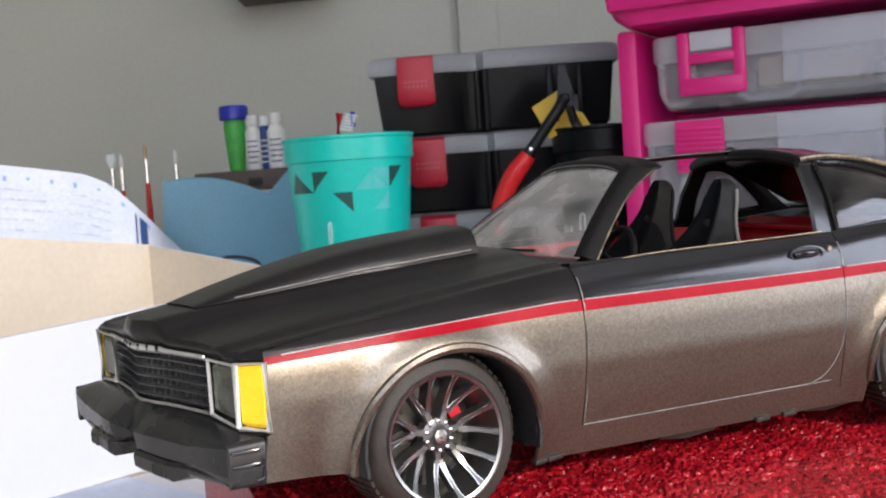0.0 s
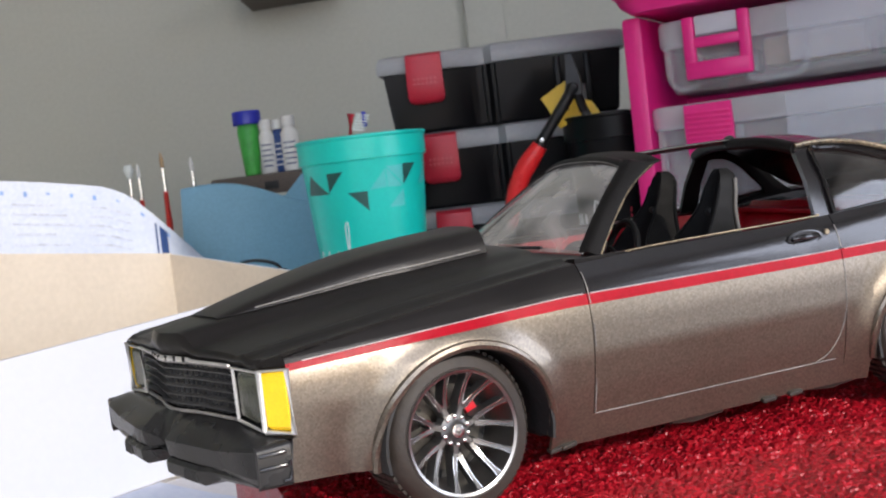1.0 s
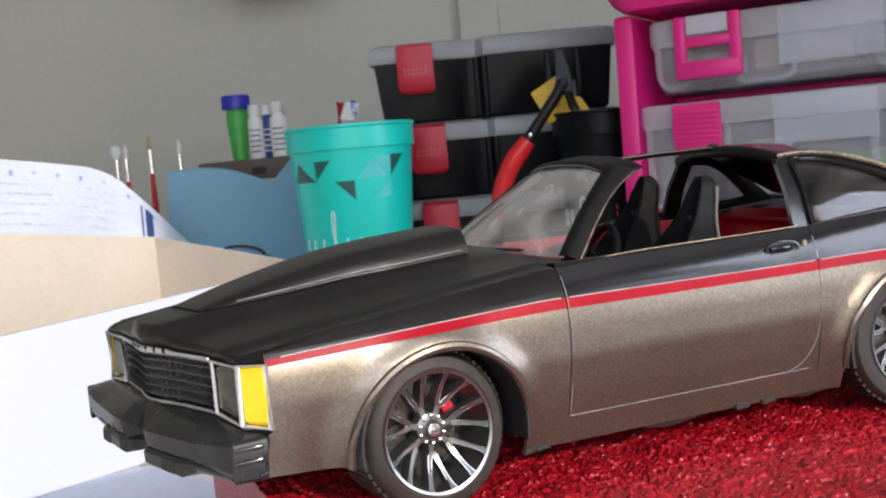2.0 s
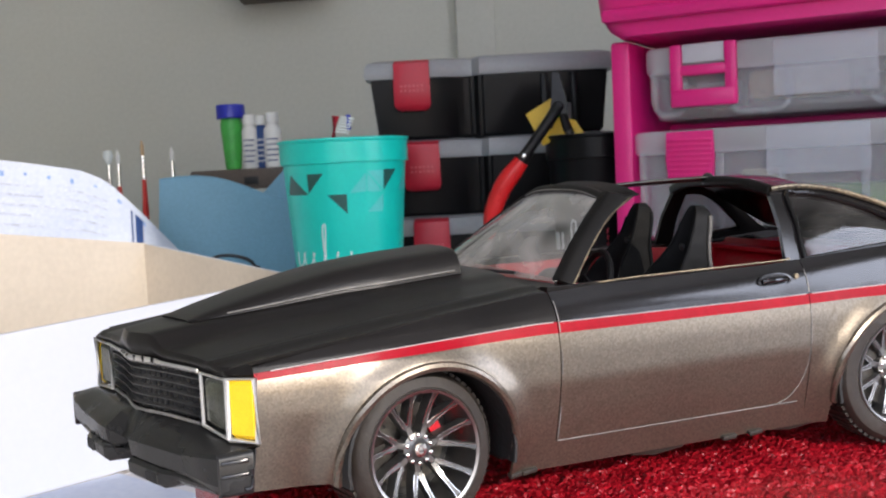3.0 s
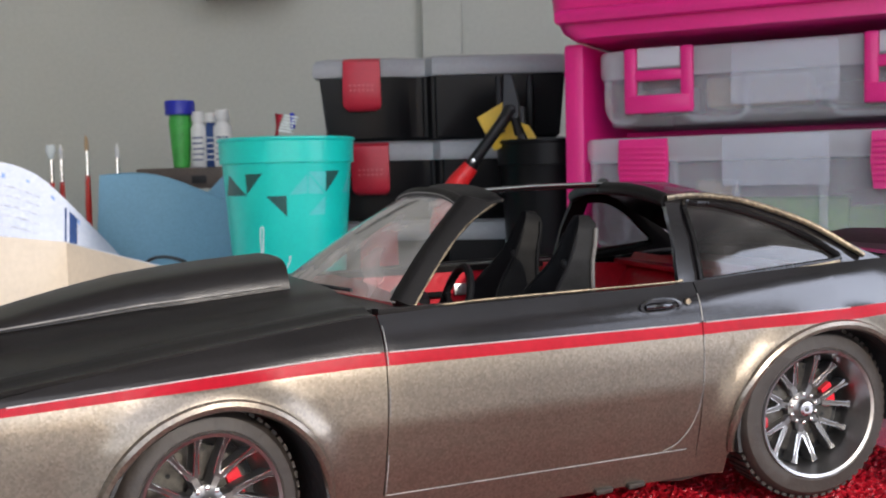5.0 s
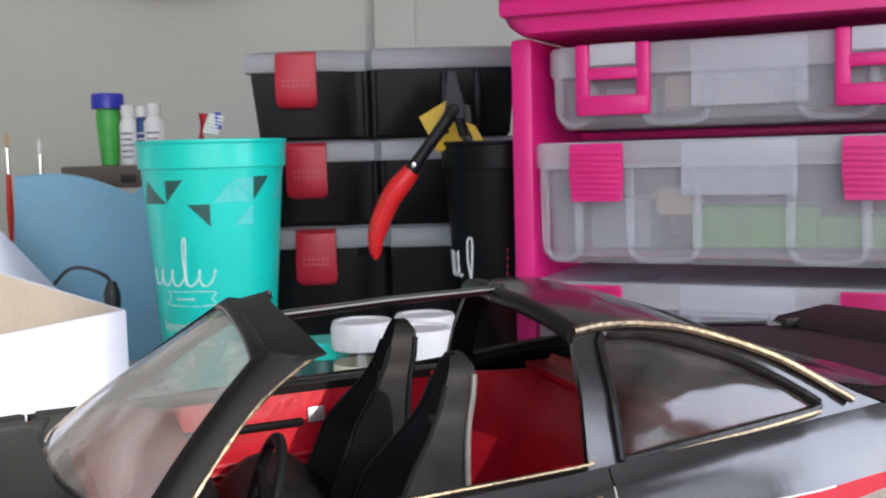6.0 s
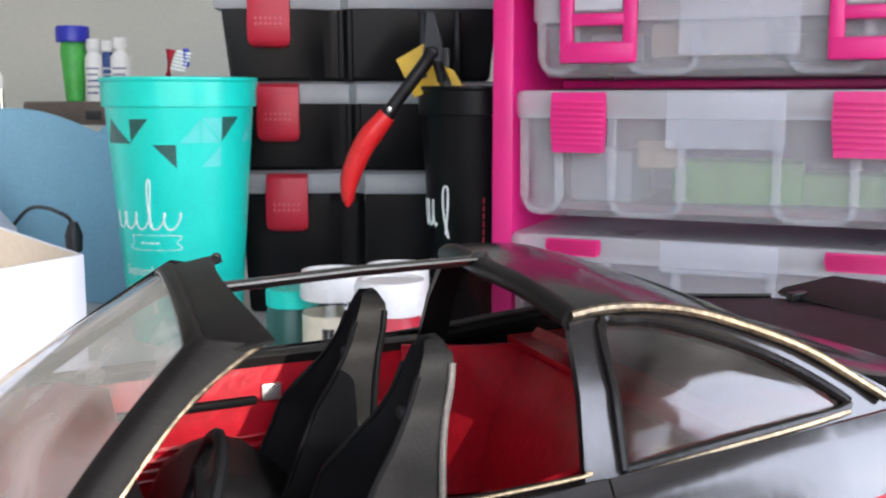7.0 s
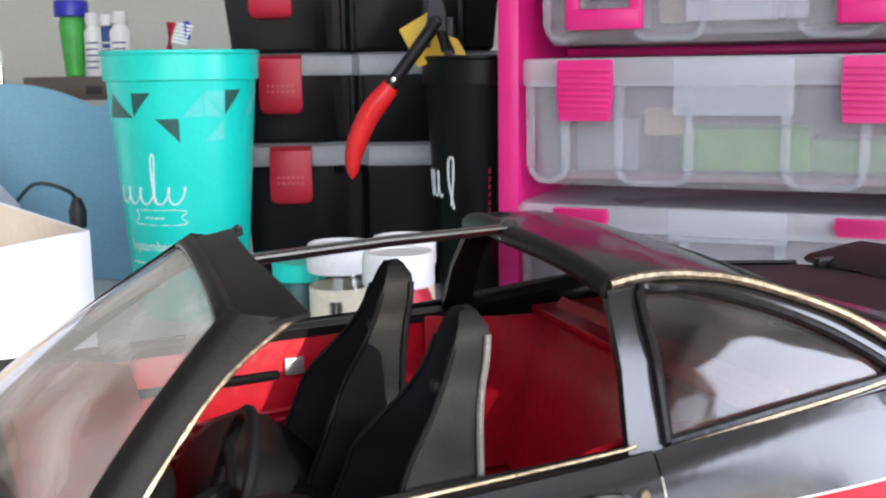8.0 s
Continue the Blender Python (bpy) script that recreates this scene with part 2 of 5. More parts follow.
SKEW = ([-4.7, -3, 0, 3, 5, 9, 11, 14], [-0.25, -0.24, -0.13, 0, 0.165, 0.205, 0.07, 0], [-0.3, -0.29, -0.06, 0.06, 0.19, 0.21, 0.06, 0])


def part(name, bm, material, parent=None, label="", flat=False, sharp=38):
    """Links a bmesh, in centimetres, as one mesh object under a thing or a part."""
    bmesh.ops.recalc_face_normals(bm, faces=bm.faces)
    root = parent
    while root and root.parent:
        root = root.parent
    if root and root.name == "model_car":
        # nose and cabin are sheared across so the car fits the camera's view
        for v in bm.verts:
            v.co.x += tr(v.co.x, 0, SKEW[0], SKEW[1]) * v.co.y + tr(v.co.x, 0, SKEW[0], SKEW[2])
    bm.transform(Matrix.Scale(S, 4))
    me = bpy.data.meshes.new(name)
    bm.to_mesh(me)
    bm.free()
    for m in material if isinstance(material, (list, tuple)) else (material,):
        me.materials.append(M[m])
    if not flat:
        me.shade_smooth()
        me.set_sharp_from_angle(angle=radians(sharp))
    ob = new(name, me)
    if parent:
        ob.parent = parent
    return tagged(ob, label)


def add_box(bm, c, s, bevel=0.0, rot=None, seg=2):
    r = bmesh.ops.create_cube(bm, size=1.0)
    vs = r["verts"]
    for v in vs:
        v.co = Vector((v.co.x * s[0], v.co.y * s[1], v.co.z * s[2]))
    if bevel:
        es = list({e for v in vs for e in v.link_edges})
        q = bmesh.ops.bevel(bm, geom=es, offset=bevel, segments=seg, affect="EDGES", profile=0.5)
        vs = list({v for f in q["faces"] for v in f.verts} | {v for v in vs if v.is_valid})
    for v in vs:
        v.co = (rot @ v.co if rot else v.co) + Vector(c)
    return bm


def box(c, s, bevel=0.0, rot=None, seg=2):
    return add_box(bmesh.new(), c, s, bevel, rot, seg)


def add_loft(bm, rings, cap=True, closed=True, mats=None):
    """Skins rings of points; mats gives a material index for each strip round the ring."""
    rows = [[bm.verts.new(p) for p in r] for r in rings]
    n = len(rows[0])
    for a, b in zip(rows, rows[1:]):
        for i in range(n if closed else n - 1):
            j = (i + 1) % n
            f = bm.faces.new((a[i], a[j], b[j], b[i]))
            if mats:
                f.material_index = mats[i]
    if cap and closed:
        bm.faces.new(rows[0][::-1])
        bm.faces.new(rows[-1])
    return bm


def loft(rings, cap=True, closed=True, mats=None):
    return add_loft(bmesh.new(), rings, cap, closed, mats)


def add_lathe(bm, profile, n=40, c=(0, 0, 0), axis="z", cap=True):
    """Turns a profile of (radius, height) about an axis."""
    rings = []
    for r, h in profile:
        ring = []
        for k in range(n):
            a = 2 * math.pi * k / n
            p = (r * math.cos(a), r * math.sin(a), h)
            if axis == "y":
                p = (p[0], p[2], p[1])
            elif axis == "x":
                p = (p[2], p[0], p[1])
            ring.append(Vector(p) + Vector(c))
        rings.append(ring)
    return add_loft(bm, rings, cap)


def lathe(profile, n=40, c=(0, 0, 0), axis="z", cap=True):
    return add_lathe(bmesh.new(), profile, n, c, axis, cap)


def add_tube(bm, pts, r, n=10, flat=1.0, cap=True):
    """A round or flattened bar along points; r may be a list."""
    pts = [Vector(p) for p in pts]
    rings = []
    for i, p in enumerate(pts):
        d = (pts[min(i + 1, len(pts) - 1)] - pts[max(i - 1, 0)]).normalized()
        u = d.cross(Vector((0, 0, 1)))
        u = u.normalized() if u.length > 1e-4 else Vector((1, 0, 0))
        v = u.cross(d).normalized()
        rr = r[i] if isinstance(r, (list, tuple)) else r
        rings.append([p + u * rr * math.cos(2 * math.pi * k / n) + v * rr * flat * math.sin(2 * math.pi * k / n) for k in range(n)])
    return add_loft(bm, rings, cap)


def tube(pts, r, n=10, flat=1.0, cap=True):
    return add_tube(bmesh.new(), pts, r, n, flat, cap)


def smooth_line(pts, k=6):
    """A soft curve through points."""
    pts = [Vector(p) for p in pts]
    ext = [2 * pts[0] - pts[1]] + pts + [2 * pts[-1] - pts[-2]]
    out = []
    for i in range(1, len(ext) - 2):
        a, b, c, d = ext[i - 1 : i + 3]
        for s in range(k):
            t = s / k
            out.append(0.5 * ((2 * b) + (c - a) * t + (2 * a - 5 * b + 4 * c - d) * t * t + (3 * b - a - 3 * c + d) * t**3))
    return out + [pts[-1]]


def add_prism(bm, outline, depth, place=None):
    """A flat outline of (x, z) points, depth thick along y."""
    a = [bm.verts.new((x, -depth / 2, z)) for x, z in outline]
    b = [bm.verts.new((x, depth / 2, z)) for x, z in outline]
    n = len(outline)
    bm.faces.new(a)
    bm.faces.new(b[::-1])
    for i in range(n):
        j = (i + 1) % n
        bm.faces.new((a[j], a[i], b[i], b[j]))
    if place:
        for v in a + b:
            v.co = place @ v.co
    return bm


def prism(outline, depth, place=None):
    return add_prism(bmesh.new(), outline, depth, place)


def sheet(fn, us, vs, thick=0.0):
    """A curved sheet fn(u, v), given a back side thick away when asked."""
    bm = bmesh.new()
    g = [[bm.verts.new(fn(u, v)) for v in vs] for u in us]
    for a, b in zip(g, g[1:]):
        for i in range(len(vs) - 1):
            bm.faces.new((a[i], a[i + 1], b[i + 1], b[i]))
    if thick:
        bmesh.ops.recalc_face_normals(bm, faces=bm.faces)
        bmesh.ops.solidify(bm, geom=bm.faces[:], thickness=thick)
    return bm


def span(a, b, n):
    return [a + (b - a) * i / (n - 1) for i in range(n)]


def mirror_y(bm):
    for v in bm.verts:
        v.co.y = -v.co.y
    return bm


def tr(x, z, xs, zs):
    return float(np.interp(x, xs, zs))


# ---- the room: table top at TZ, room turned against the car ----
TZ, TURN = -7.5, -28.0
RU = Vector((math.cos(radians(TURN)), math.sin(radians(TURN)), 0))
RV = Vector((-RU.y, RU.x, 0))


def spot(u, v, z=0.0):
    """A place from steps to the room's right and away."""
    p = RU * u + RV * v
    return (p.x, p.y, z)


def turned(ob):
    ob.rotation_euler = (0, 0, radians(TURN + SHELL_TURN))
    ob.location = SHELL.translation * S
    return ob


WALL_V, BACK_V, LEFT_U, RIGHT_U, FLOOR_Z, CEIL_Z = 122, -118, -150, 150, -80, 150
for nm, c, s in (
    ("wall_north", (0, WALL_V + 5, 35), (320, 10, 230)),
    ("wall_west", (LEFT_U - 5, 2, 35), (10, 240, 230)),
):
    tagged(turned(part(nm, box(c, s), "wall")), "plain grey painted wall", "wall", kind="structure")
# unseen wall; its opening is cut so sun misses the cup and rack
bm = bmesh.new()
for c, s in (((-125, BACK_V - 5, 35), (70, 10, 230)), ((119.5, BACK_V - 5, 35), (81, 10, 230)), ((-5.5, BACK_V - 5, -44), (169, 10, 72)), ((-5.5, BACK_V - 5, 132), (169, 10, 36))):
    add_box(bm, c, s)
tagged(turned(part("wall_south", bm, "wall")), "grey painted wall with a wide window opening", "wall", kind="structure")
bm = bmesh.new()
for c, s in (((RIGHT_U + 5, 54, 35), (10, 136, 230)), ((RIGHT_U + 5, -115, 35), (10, 6, 230)), ((RIGHT_U + 5, -97, -46), (10, 30, 68)), ((RIGHT_U + 5, -97, 112), (10, 30, 76)), ((RIGHT_U + 5, -79.5, 35), (10, 5, 230)), ((RIGHT_U + 5, -45.5, -46), (10, 63, 68)), ((RIGHT_U + 5, -45.5, 129), (10, 63, 42))):
    add_box(bm, c, s)
tagged(turned(part("wall_east", bm, "wall")), "unseen grey wall with openings for the added windows", "wall", kind="structure")
# unseen window, added and sized to reflect in the rear quarter
win = turned(tagged(new("added_window_2"), "unseen side window, added for reflections on the car", "window", kind="structure"))
bm = bmesh.new()
for c, s in (((RIGHT_U + 5, -75.5, 48), (6, 3, 120)), ((RIGHT_U + 5, -15.5, 48), (6, 3, 120)), ((RIGHT_U + 5, -45.5, -10.5), (6, 57, 3)), ((RIGHT_U + 5, -45.5, 106.5), (6, 57, 3))):
    add_box(bm, c, s, 0.4)
part("window_frame", bm, "card", win)
p = part("pane", box((RIGHT_U + 5, -45.5, 48), (0.4, 57, 114)), "pane", win)
p.visible_shadow = False
# second unseen side window, added to brighten the door's reflection
win = turned(tagged(new("added_window_3"), "unseen narrow window, added for reflections on the door", "window", kind="structure"))
bm = bmesh.new()
for c, s in (((RIGHT_U + 5, -111, 31), (6, 2, 86)), ((RIGHT_U + 5, -83, 31), (6, 2, 86)), ((RIGHT_U + 5, -97, -11), (6, 26, 2)), ((RIGHT_U + 5, -97, 73), (6, 26, 2))):
    add_box(bm, c, s, 0.3)
part("window_frame", bm, "card", win)
p = part("pane", box((RIGHT_U + 5, -97, 31), (0.4, 26, 82)), "pane", win)
p.visible_shadow = False
tagged(turned(part("floor", box((0, 0, FLOOR_Z - 5), (320, 260, 10)), "wood")), "wooden floor under the work table", "floor", kind="structure")
tagged(turned(part("ceiling", box((0, 0, CEIL_Z + 5), (320, 260, 10)), "ceiling")), "plain white painted ceiling", "ceiling", kind="structure")
win = turned(tagged(new("window_1"), "wide white framed window with clear panes", "window", kind="structure"))
bm = bmesh.new()
for c, s in (((-88.5, BACK_V - 5, 53), (3, 6, 122)), ((77.5, BACK_V - 5, 53), (3, 6, 122)), ((-5.5, BACK_V - 5, -6.5), (163, 6, 3)), ((-5.5, BACK_V - 5, 112.5), (163, 6, 3)), ((-5.5, BACK_V - 5, 53), (3, 6, 116))):
    add_box(bm, c, s, 0.4)
part("window_frame", bm, "card", win)
for u in (-47.0, 36.0):
    p = part("pane", box((u, BACK_V - 5, 53), (79.6, 0.4, 116)), "pane", win)
    p.visible_shadow = False
bm = box((0, BACK_V + 2, -9.5), (186, 10, 3), 0.5)
part("window_sill", bm, "card", win)
# a shallow pilaster on the far wall
tagged(turned(part("trim", box((8, WALL_V - 0.6, 35), (5, 1.2, 229.9), 0.2), "wall")), "narrow raised strip on the grey wall", "wall trim", kind="structure")

table = thing("work_table", spot(0, 25, TZ), "pale work table covered with hobby things", "table", TURN, shell=True)
part("tabletop", box((0, 0, -1.5), (190, 180, 3), 0.3), "table", table)
for x in (-88, 88):
    for y in (-84, 84):
        part("leg", box((x, y, -38.4), (6, 6, 70.6), 0.4), "wood", table)


# ---- frosted utility boxes in a pink rack ----
RACK = (41.9, 51.0)
RACK_TURN = -41.8
RW = 22.4  # clear width between the side panels


def rack_place(x, y, z):
    m = Matrix.Rotation(radians(RACK_TURN), 4, "Z")
    return m @ Vector((x, y, 0)) + Vector((*RACK, z))


def rounded(w, d, r, n=5):
    """Corners of a rounded rectangle, front edge on y = 0, middle on x = 0."""
    pts = []
    for cx, cy, a0 in ((w / 2 - r, r, -90), (w / 2 - r, d - r, 0), (-w / 2 + r, d - r, 90), (-w / 2 + r, r, 180)):
        for k in range(n):
            a = radians(a0 + 90 * k / (n - 1))
            pts.append((cx + r * math.cos(a), cy + r * math.sin(a)))
    return pts


def utility_box(name, at, w, d, h, lid_h, label, latch_drop, latch_kind, flap=True, xs=(-7.1, 7.1)):
    t = thing(name, at, label, "storage box", RACK_TURN, group="boxes in the pink rack")
    rings = []
    for s, z in ((0.955, 0.0), (0.965, 0.15), (0.985, (h - lid_h) * 0.7), (0.99, h - lid_h)):
        rings.append([(x * s, y + (1 - s) * d * 0.5 + 0.35 if y < d / 2 else y - (1 - s) * d * 0.5, z) for x, y in rounded(w, d, 1.0)])
    # hollow body: outside up, inside down
    for s, z in ((0.965, h - lid_h), (0.955, 0.4)):
        rings.append([(x * s, y * s + (1 - s) * d / 2 + 0.2, z) for x, y in rounded(w, d, 1.0)])
    part("tray", loft(rings), "bin", t)
    rings = [[(x * s, (y - d / 2) * s + d / 2, z) for x, y in rounded(w, d, 1.0)] for s, z in ((1.0, h - lid_h - 0.2), (1.012, h - lid_h), (1.012, h - 0.25), (1.0, h - 0.05), (0.97, h), (0.93, h - 0.12))]
    part("lid", loft(rings), "bin_lid", t)
    # upright ribs on the front
    hb, r = h - lid_h, min(0.8, (h - lid_h) * 0.3)
    for x0, x1 in ((-w * 0.475, -w * 0.385), (-w * 0.25, -w * 0.08), (w * 0.14, w * 0.31), (w * 0.385, w * 0.475)):
        # raised panels with round lower corners
        arc = [(x0 + r - r * math.cos(a), 0.25 + r - r * math.sin(a)) for a in span(0, math.pi / 2, 6)]
        arc += [(x1 - r + r * math.sin(a), 0.25 + r - r * math.cos(a)) for a in span(0, math.pi / 2, 6)]
        outline = [(x0, hb - 0.05)] + arc + [(x1, hb - 0.05)]
        lean = lambda z: 0.36 - 0.14 * z / hb
        part("rib", tube([(x, lean(z) - 0.02, z) for x, z in outline], 0.27, 8, 0.7), "bin", t)
    if flap:
        part("front_flap", box((w * 0.02, 0.02, h - lid_h * 0.5 - latch_drop * 0.28), (6.0, 0.28, lid_h + latch_drop * 0.5), 0.12), "bin_flap", t, "milky front flap of the lid")
    for x in xs:
        if latch_kind == "solid":
            bm = loft([[(x + a, -0.35 - b, h - 0.12 + c) for a, b, c in ((-1.45, 0, 0), (1.45, 0, 0), (1.45, 0.35, 0), (-1.45, 0.35, 0))],
                       [(x + a, -0.35 - b, h - latch_drop * 0.55) for a, b in ((-1.5, 0), (1.5, 0), (1.5, 0.4), (-1.5, 0.4))],
                       [(x + a, -0.2 - b, h - latch_drop) for a, b in ((-1.38, 0), (1.38, 0), (1.33, 0.62), (-1.33, 0.62))]])
            lt = part("latch", bm, "pink", t, "hot pink snap latch")
            for k in range(8):
                z = h - latch_drop * (0.2 + 0.095 * k)
                part("grip_ridge", box((x, -0.76 - 0.012 * k, z), (2.75, 0.14, latch_drop * 0.045), 0.02), "pink", lt)
        else:
            bm = bmesh.new()
            for c, s in (((x - 1.7, -0.5, h - latch_drop / 2), (0.75, 0.45, latch_drop)), ((x + 1.7, -0.5, h - latch_drop / 2), (0.75, 0.45, latch_drop)),
                         ((x, -0.5, h - latch_drop * 0.42), (3.4, 0.4, latch_drop * 0.17)), ((x, -0.55, h - latch_drop * 0.86), (3.9, 0.5, latch_drop * 0.28))):
                add_box(bm, c, s, 0.14)
            lt = part("latch", bm, "pink", t, "open framed hot pink latch")
            part("latch_window", box((x, -0.42, h - latch_drop * 0.15), (2.6, 0.3, latch_drop * 0.3), 0.08), "bin_lid", lt)
    return t


rack = thing("pink_rack", (*RACK, TZ), "hot pink plastic rack holding frosted storage boxes", "storage rack", RACK_TURN)
H0 = -TZ
part("side_panel", box((-0.4, 11.5, (13.5 + H0) / 2), (1.3, 23, 13.5 + H0), 0.25), "pink", rack)
part("side_panel", box((RW + 0.4, 11.5, (13.5 + H0) / 2), (1.3, 23, 13.5 + H0), 0.25), "pink", rack)
part("back_panel", box((RW / 2, 22.6, (13.5 + H0) / 2), (RW - 0.5, 0.8, 13.4 + H0), 0.1), "pink", rack)
for z in (0.45, 8.0):
    part("shelf", box((RW / 2, 15.5, z + H0), (RW - 0.6, 13.2, 0.5), 0.1), "pink", rack)
bm = loft([[(x + RW / 2, y - 1.6, z + H0) for x, y in rounded(RW + 2.6 + g, 26, 1.6)] for z, g in ((13.6, -2.2), (14.1, -0.8), (15.2, 0.4), (16.8, 0.8), (23.6, 1.2), (25.6, 0.8), (26.1, -1.0))])
part("upper_case", bm, "pink", rack, "deep hot pink upper case of the rack")
part("drawer_front", box((RW / 2 + 3.2, -2.45, 19.2 + H0), (RW - 7.0, 0.6, 6.4), 0.3), "bin", rack, "grey clear front let into the case")
part("ledge", box((RW / 2, -1.9, 14.9 + H0), (RW + 1.8, 0.7, 0.9), 0.3), "pink", rack)
# black sheet over the pink side paints its shade in
part("shade_sheet", box((-1.25, 12.5, (12.7 + H0) / 2), (0.35, 20, 12.7 + H0), 0.1), "box_black", rack, "black sheet that paints shade on the rack's side")

deep_box = utility_box("storage_box", rack_place(RW / 2, 0.0, 0.75), RW - 0.6, 16, 6.85, 1.3, "frosted storage box with solid pink latches, odds and ends inside", 3.3, "solid")
flat_box = utility_box("storage_box", rack_place(RW / 2 + 0.5, 0.3, 8.3), RW - 1.3, 16, 4.6, 1.5, "flat frosted storage box with open pink latches", 3.9, "open", flap=True, xs=(-6.7, 6.8))
low_box = utility_box("storage_box", rack_place(RW / 2, -0.6, TZ + 0.02), RW - 0.6, 17, 7.3, 1.2, "low frosted storage box with pink latches at the table", 1.0, "solid")
for c, s, m, nm, lab in (
    ((7.7, 3.5, 4.1), (2.4, 1.6, 1.6), "wood", "wood_block", "small pale wooden block seen through frosted plastic"),
    ((11.6, 6.5, 2.5), (7.0, 4, 2.4), "lime", "green_bundle", "green bundle lying in the frosted box"),
    ((17.6, 7.0, 2.2), (5.0, 4, 1.8), "lime", "green_bundle", "green bundle lying in the frosted box"),
    ((4.2, 6.5, 2.7), (3.8, 4, 3.0), "lid_grey", "grey_carton", "grey carton standing in the frosted box"),
    ((10.2, 4.0, 10.2), (6.0, 3, 1.8), "wood", "card_pack", "flat brown card pack in the flat box"),
    ((15.8, 5.0, 9.8), (4.0, 4, 1.4), "tray_brown", "dark_parts", "dark parts lying in the flat box"),
    ((5.0, 5.0, 9.9), (3.0, 3, 1.6), "lid_grey", "grey_parts", "grey parts lying in the flat box"),
):
    p = rack_place(c[0], c[1], c[2] - s[2] / 2 + 0.02)
    o = thing(nm, p, lab, "box contents", RACK_TURN + random.uniform(-8, 8))
    part("body", box((0, 0, s[2] / 2), s, 0.25), m, o)


# ---- stack of black toolboxes with red latches ----
def toolbox(at, h, rz):
    t = thing("toolbox", at, "black plastic toolbox with a grey lid and red latch", "toolbox", rz, group="stack of toolboxes")
    w, d, lid = 18.5, 11.0, 1.5
    def outline(g):
        # the front steps back beside the latch bay
        return [(-w / 2 - g, 0.4 - g), (-w / 2 + 6.0, 0.4 - g), (-w / 2 + 6.9, 1.1 - g), (-w / 2 + 8.0, 1.1 - g), (-w / 2 + 8.6, 0 - g), (w / 2 - 6.6, 0 - g), (w / 2 + g, 0.4 - g), (w / 2 + g, d + g), (-w / 2 - g, d + g)]
    rings = [[(x, y, z) for x, y in outline(g)] for z, g in ((0, -0.75), (0.25, -0.5), ((h - lid) * 0.9, -0.12), (h - lid, -0.1))]
    bm = loft(rings)
    bmesh.ops.bevel(bm, geom=[e for e in bm.edges if abs(e.verts[0].co.z - e.verts[1].co.z) > 0.3], offset=0.25, segments=2, affect="EDGES")
    part("tub", bm, "box_black", t)
    rings = [[(x, y, z) for x, y in outline(g)] for z, g in ((h - lid + 0.01, 0.25), (h - lid + 0.3, 0.35), (h - 0.55, 0.28), (h - 0.2, 0.05), (h, -0.7))]
    part("lid", loft(rings), "lid_grey", t, "grey overhanging lid")
    x0 = -w / 2 + 3.4
    rings = []
    for z, y, hw in ((h - 0.15, -0.05, 1.34), (h - 0.4, -0.55, 1.36), (h - 2.5, -0.75, 1.40), (h - 3.5, -0.6, 1.40), (h - 3.85, -0.45, 1.28), (h - 4.0, -0.2, 1.0)):
        rings.append([(x0 - hw, y, z), (x0 - hw * 0.6, y - 0.14, z), (x0 + hw * 0.6, y - 0.14, z), (x0 + hw, y, z), (x0 + hw, y + 0.35, z), (x0 - hw, y + 0.35, z)])
    lt = part("latch", loft(rings), "latch_red", t, "ribbed red plastic latch")
    # grip dots are painted paler, as if their edges caught the light
    bm = bmesh.new()
    for r in range(2):
        for k in range(6):
            add_box(bm, (x0 - 0.8 + 0.32 * k, -0.88, h - 2.15 - 0.36 * r), (0.13, 0.14, 0.13))
    part("grip_dots", bm, "latch_edge", lt, "raised grip dots, painted paler for caught light")
    part("rib", box((-w / 2 + 13.5, -0.05, (h - lid) * 0.5), (0.5, 0.3, (h - lid) * 0.92), 0.1), "box_black", t)
    part("rib", box((-w / 2 + 15.8, 0.05, (h - lid) * 0.5), (0.5, 0.3, (h - lid) * 0.92), 0.1), "box_black", t)
    return t


BOX_TURN = -17.6
for (x, y), z, h in (((37.6, 65.7), 2.3, 6.0), ((37.1, 65.7), 8.3, 6.2), ((38.0, 65.3), TZ, 9.8)):
    toolbox((x, y, z), h, BOX_TURN)


# ---- cups ----
def cup(name, at, body, label, rim=4.5, foot=3.3, h=13.5, rz=-28.0):
    t = thing(name, at, label, "cup", rz)
    prof = [(foot - 0.15, 0.0), (foot, 0.15), (foot + 0.02, 0.5), (rim - 0.22, h - 1.9), (rim - 0.2, h - 1.75), (rim - 0.02, h - 1.7), (rim, h - 0.3), (rim + 0.1, h - 0.18), (rim + 0.1, h - 0.04), (rim, h),
            (rim - 0.18, h - 0.05), (rim - 0.3, h - 1.8), (foot - 0.2, 0.6)]
    part("shell", lathe(prof, 64), body, t)
    def wall(a, z, off=0.012):
        z *= h / 13.5
        r = foot + (rim - 0.22 - foot) * (z - 0.5) / (h - 2.4) + off
        return (r * math.sin(a), -r * math.cos(a), z)
    return t, wall


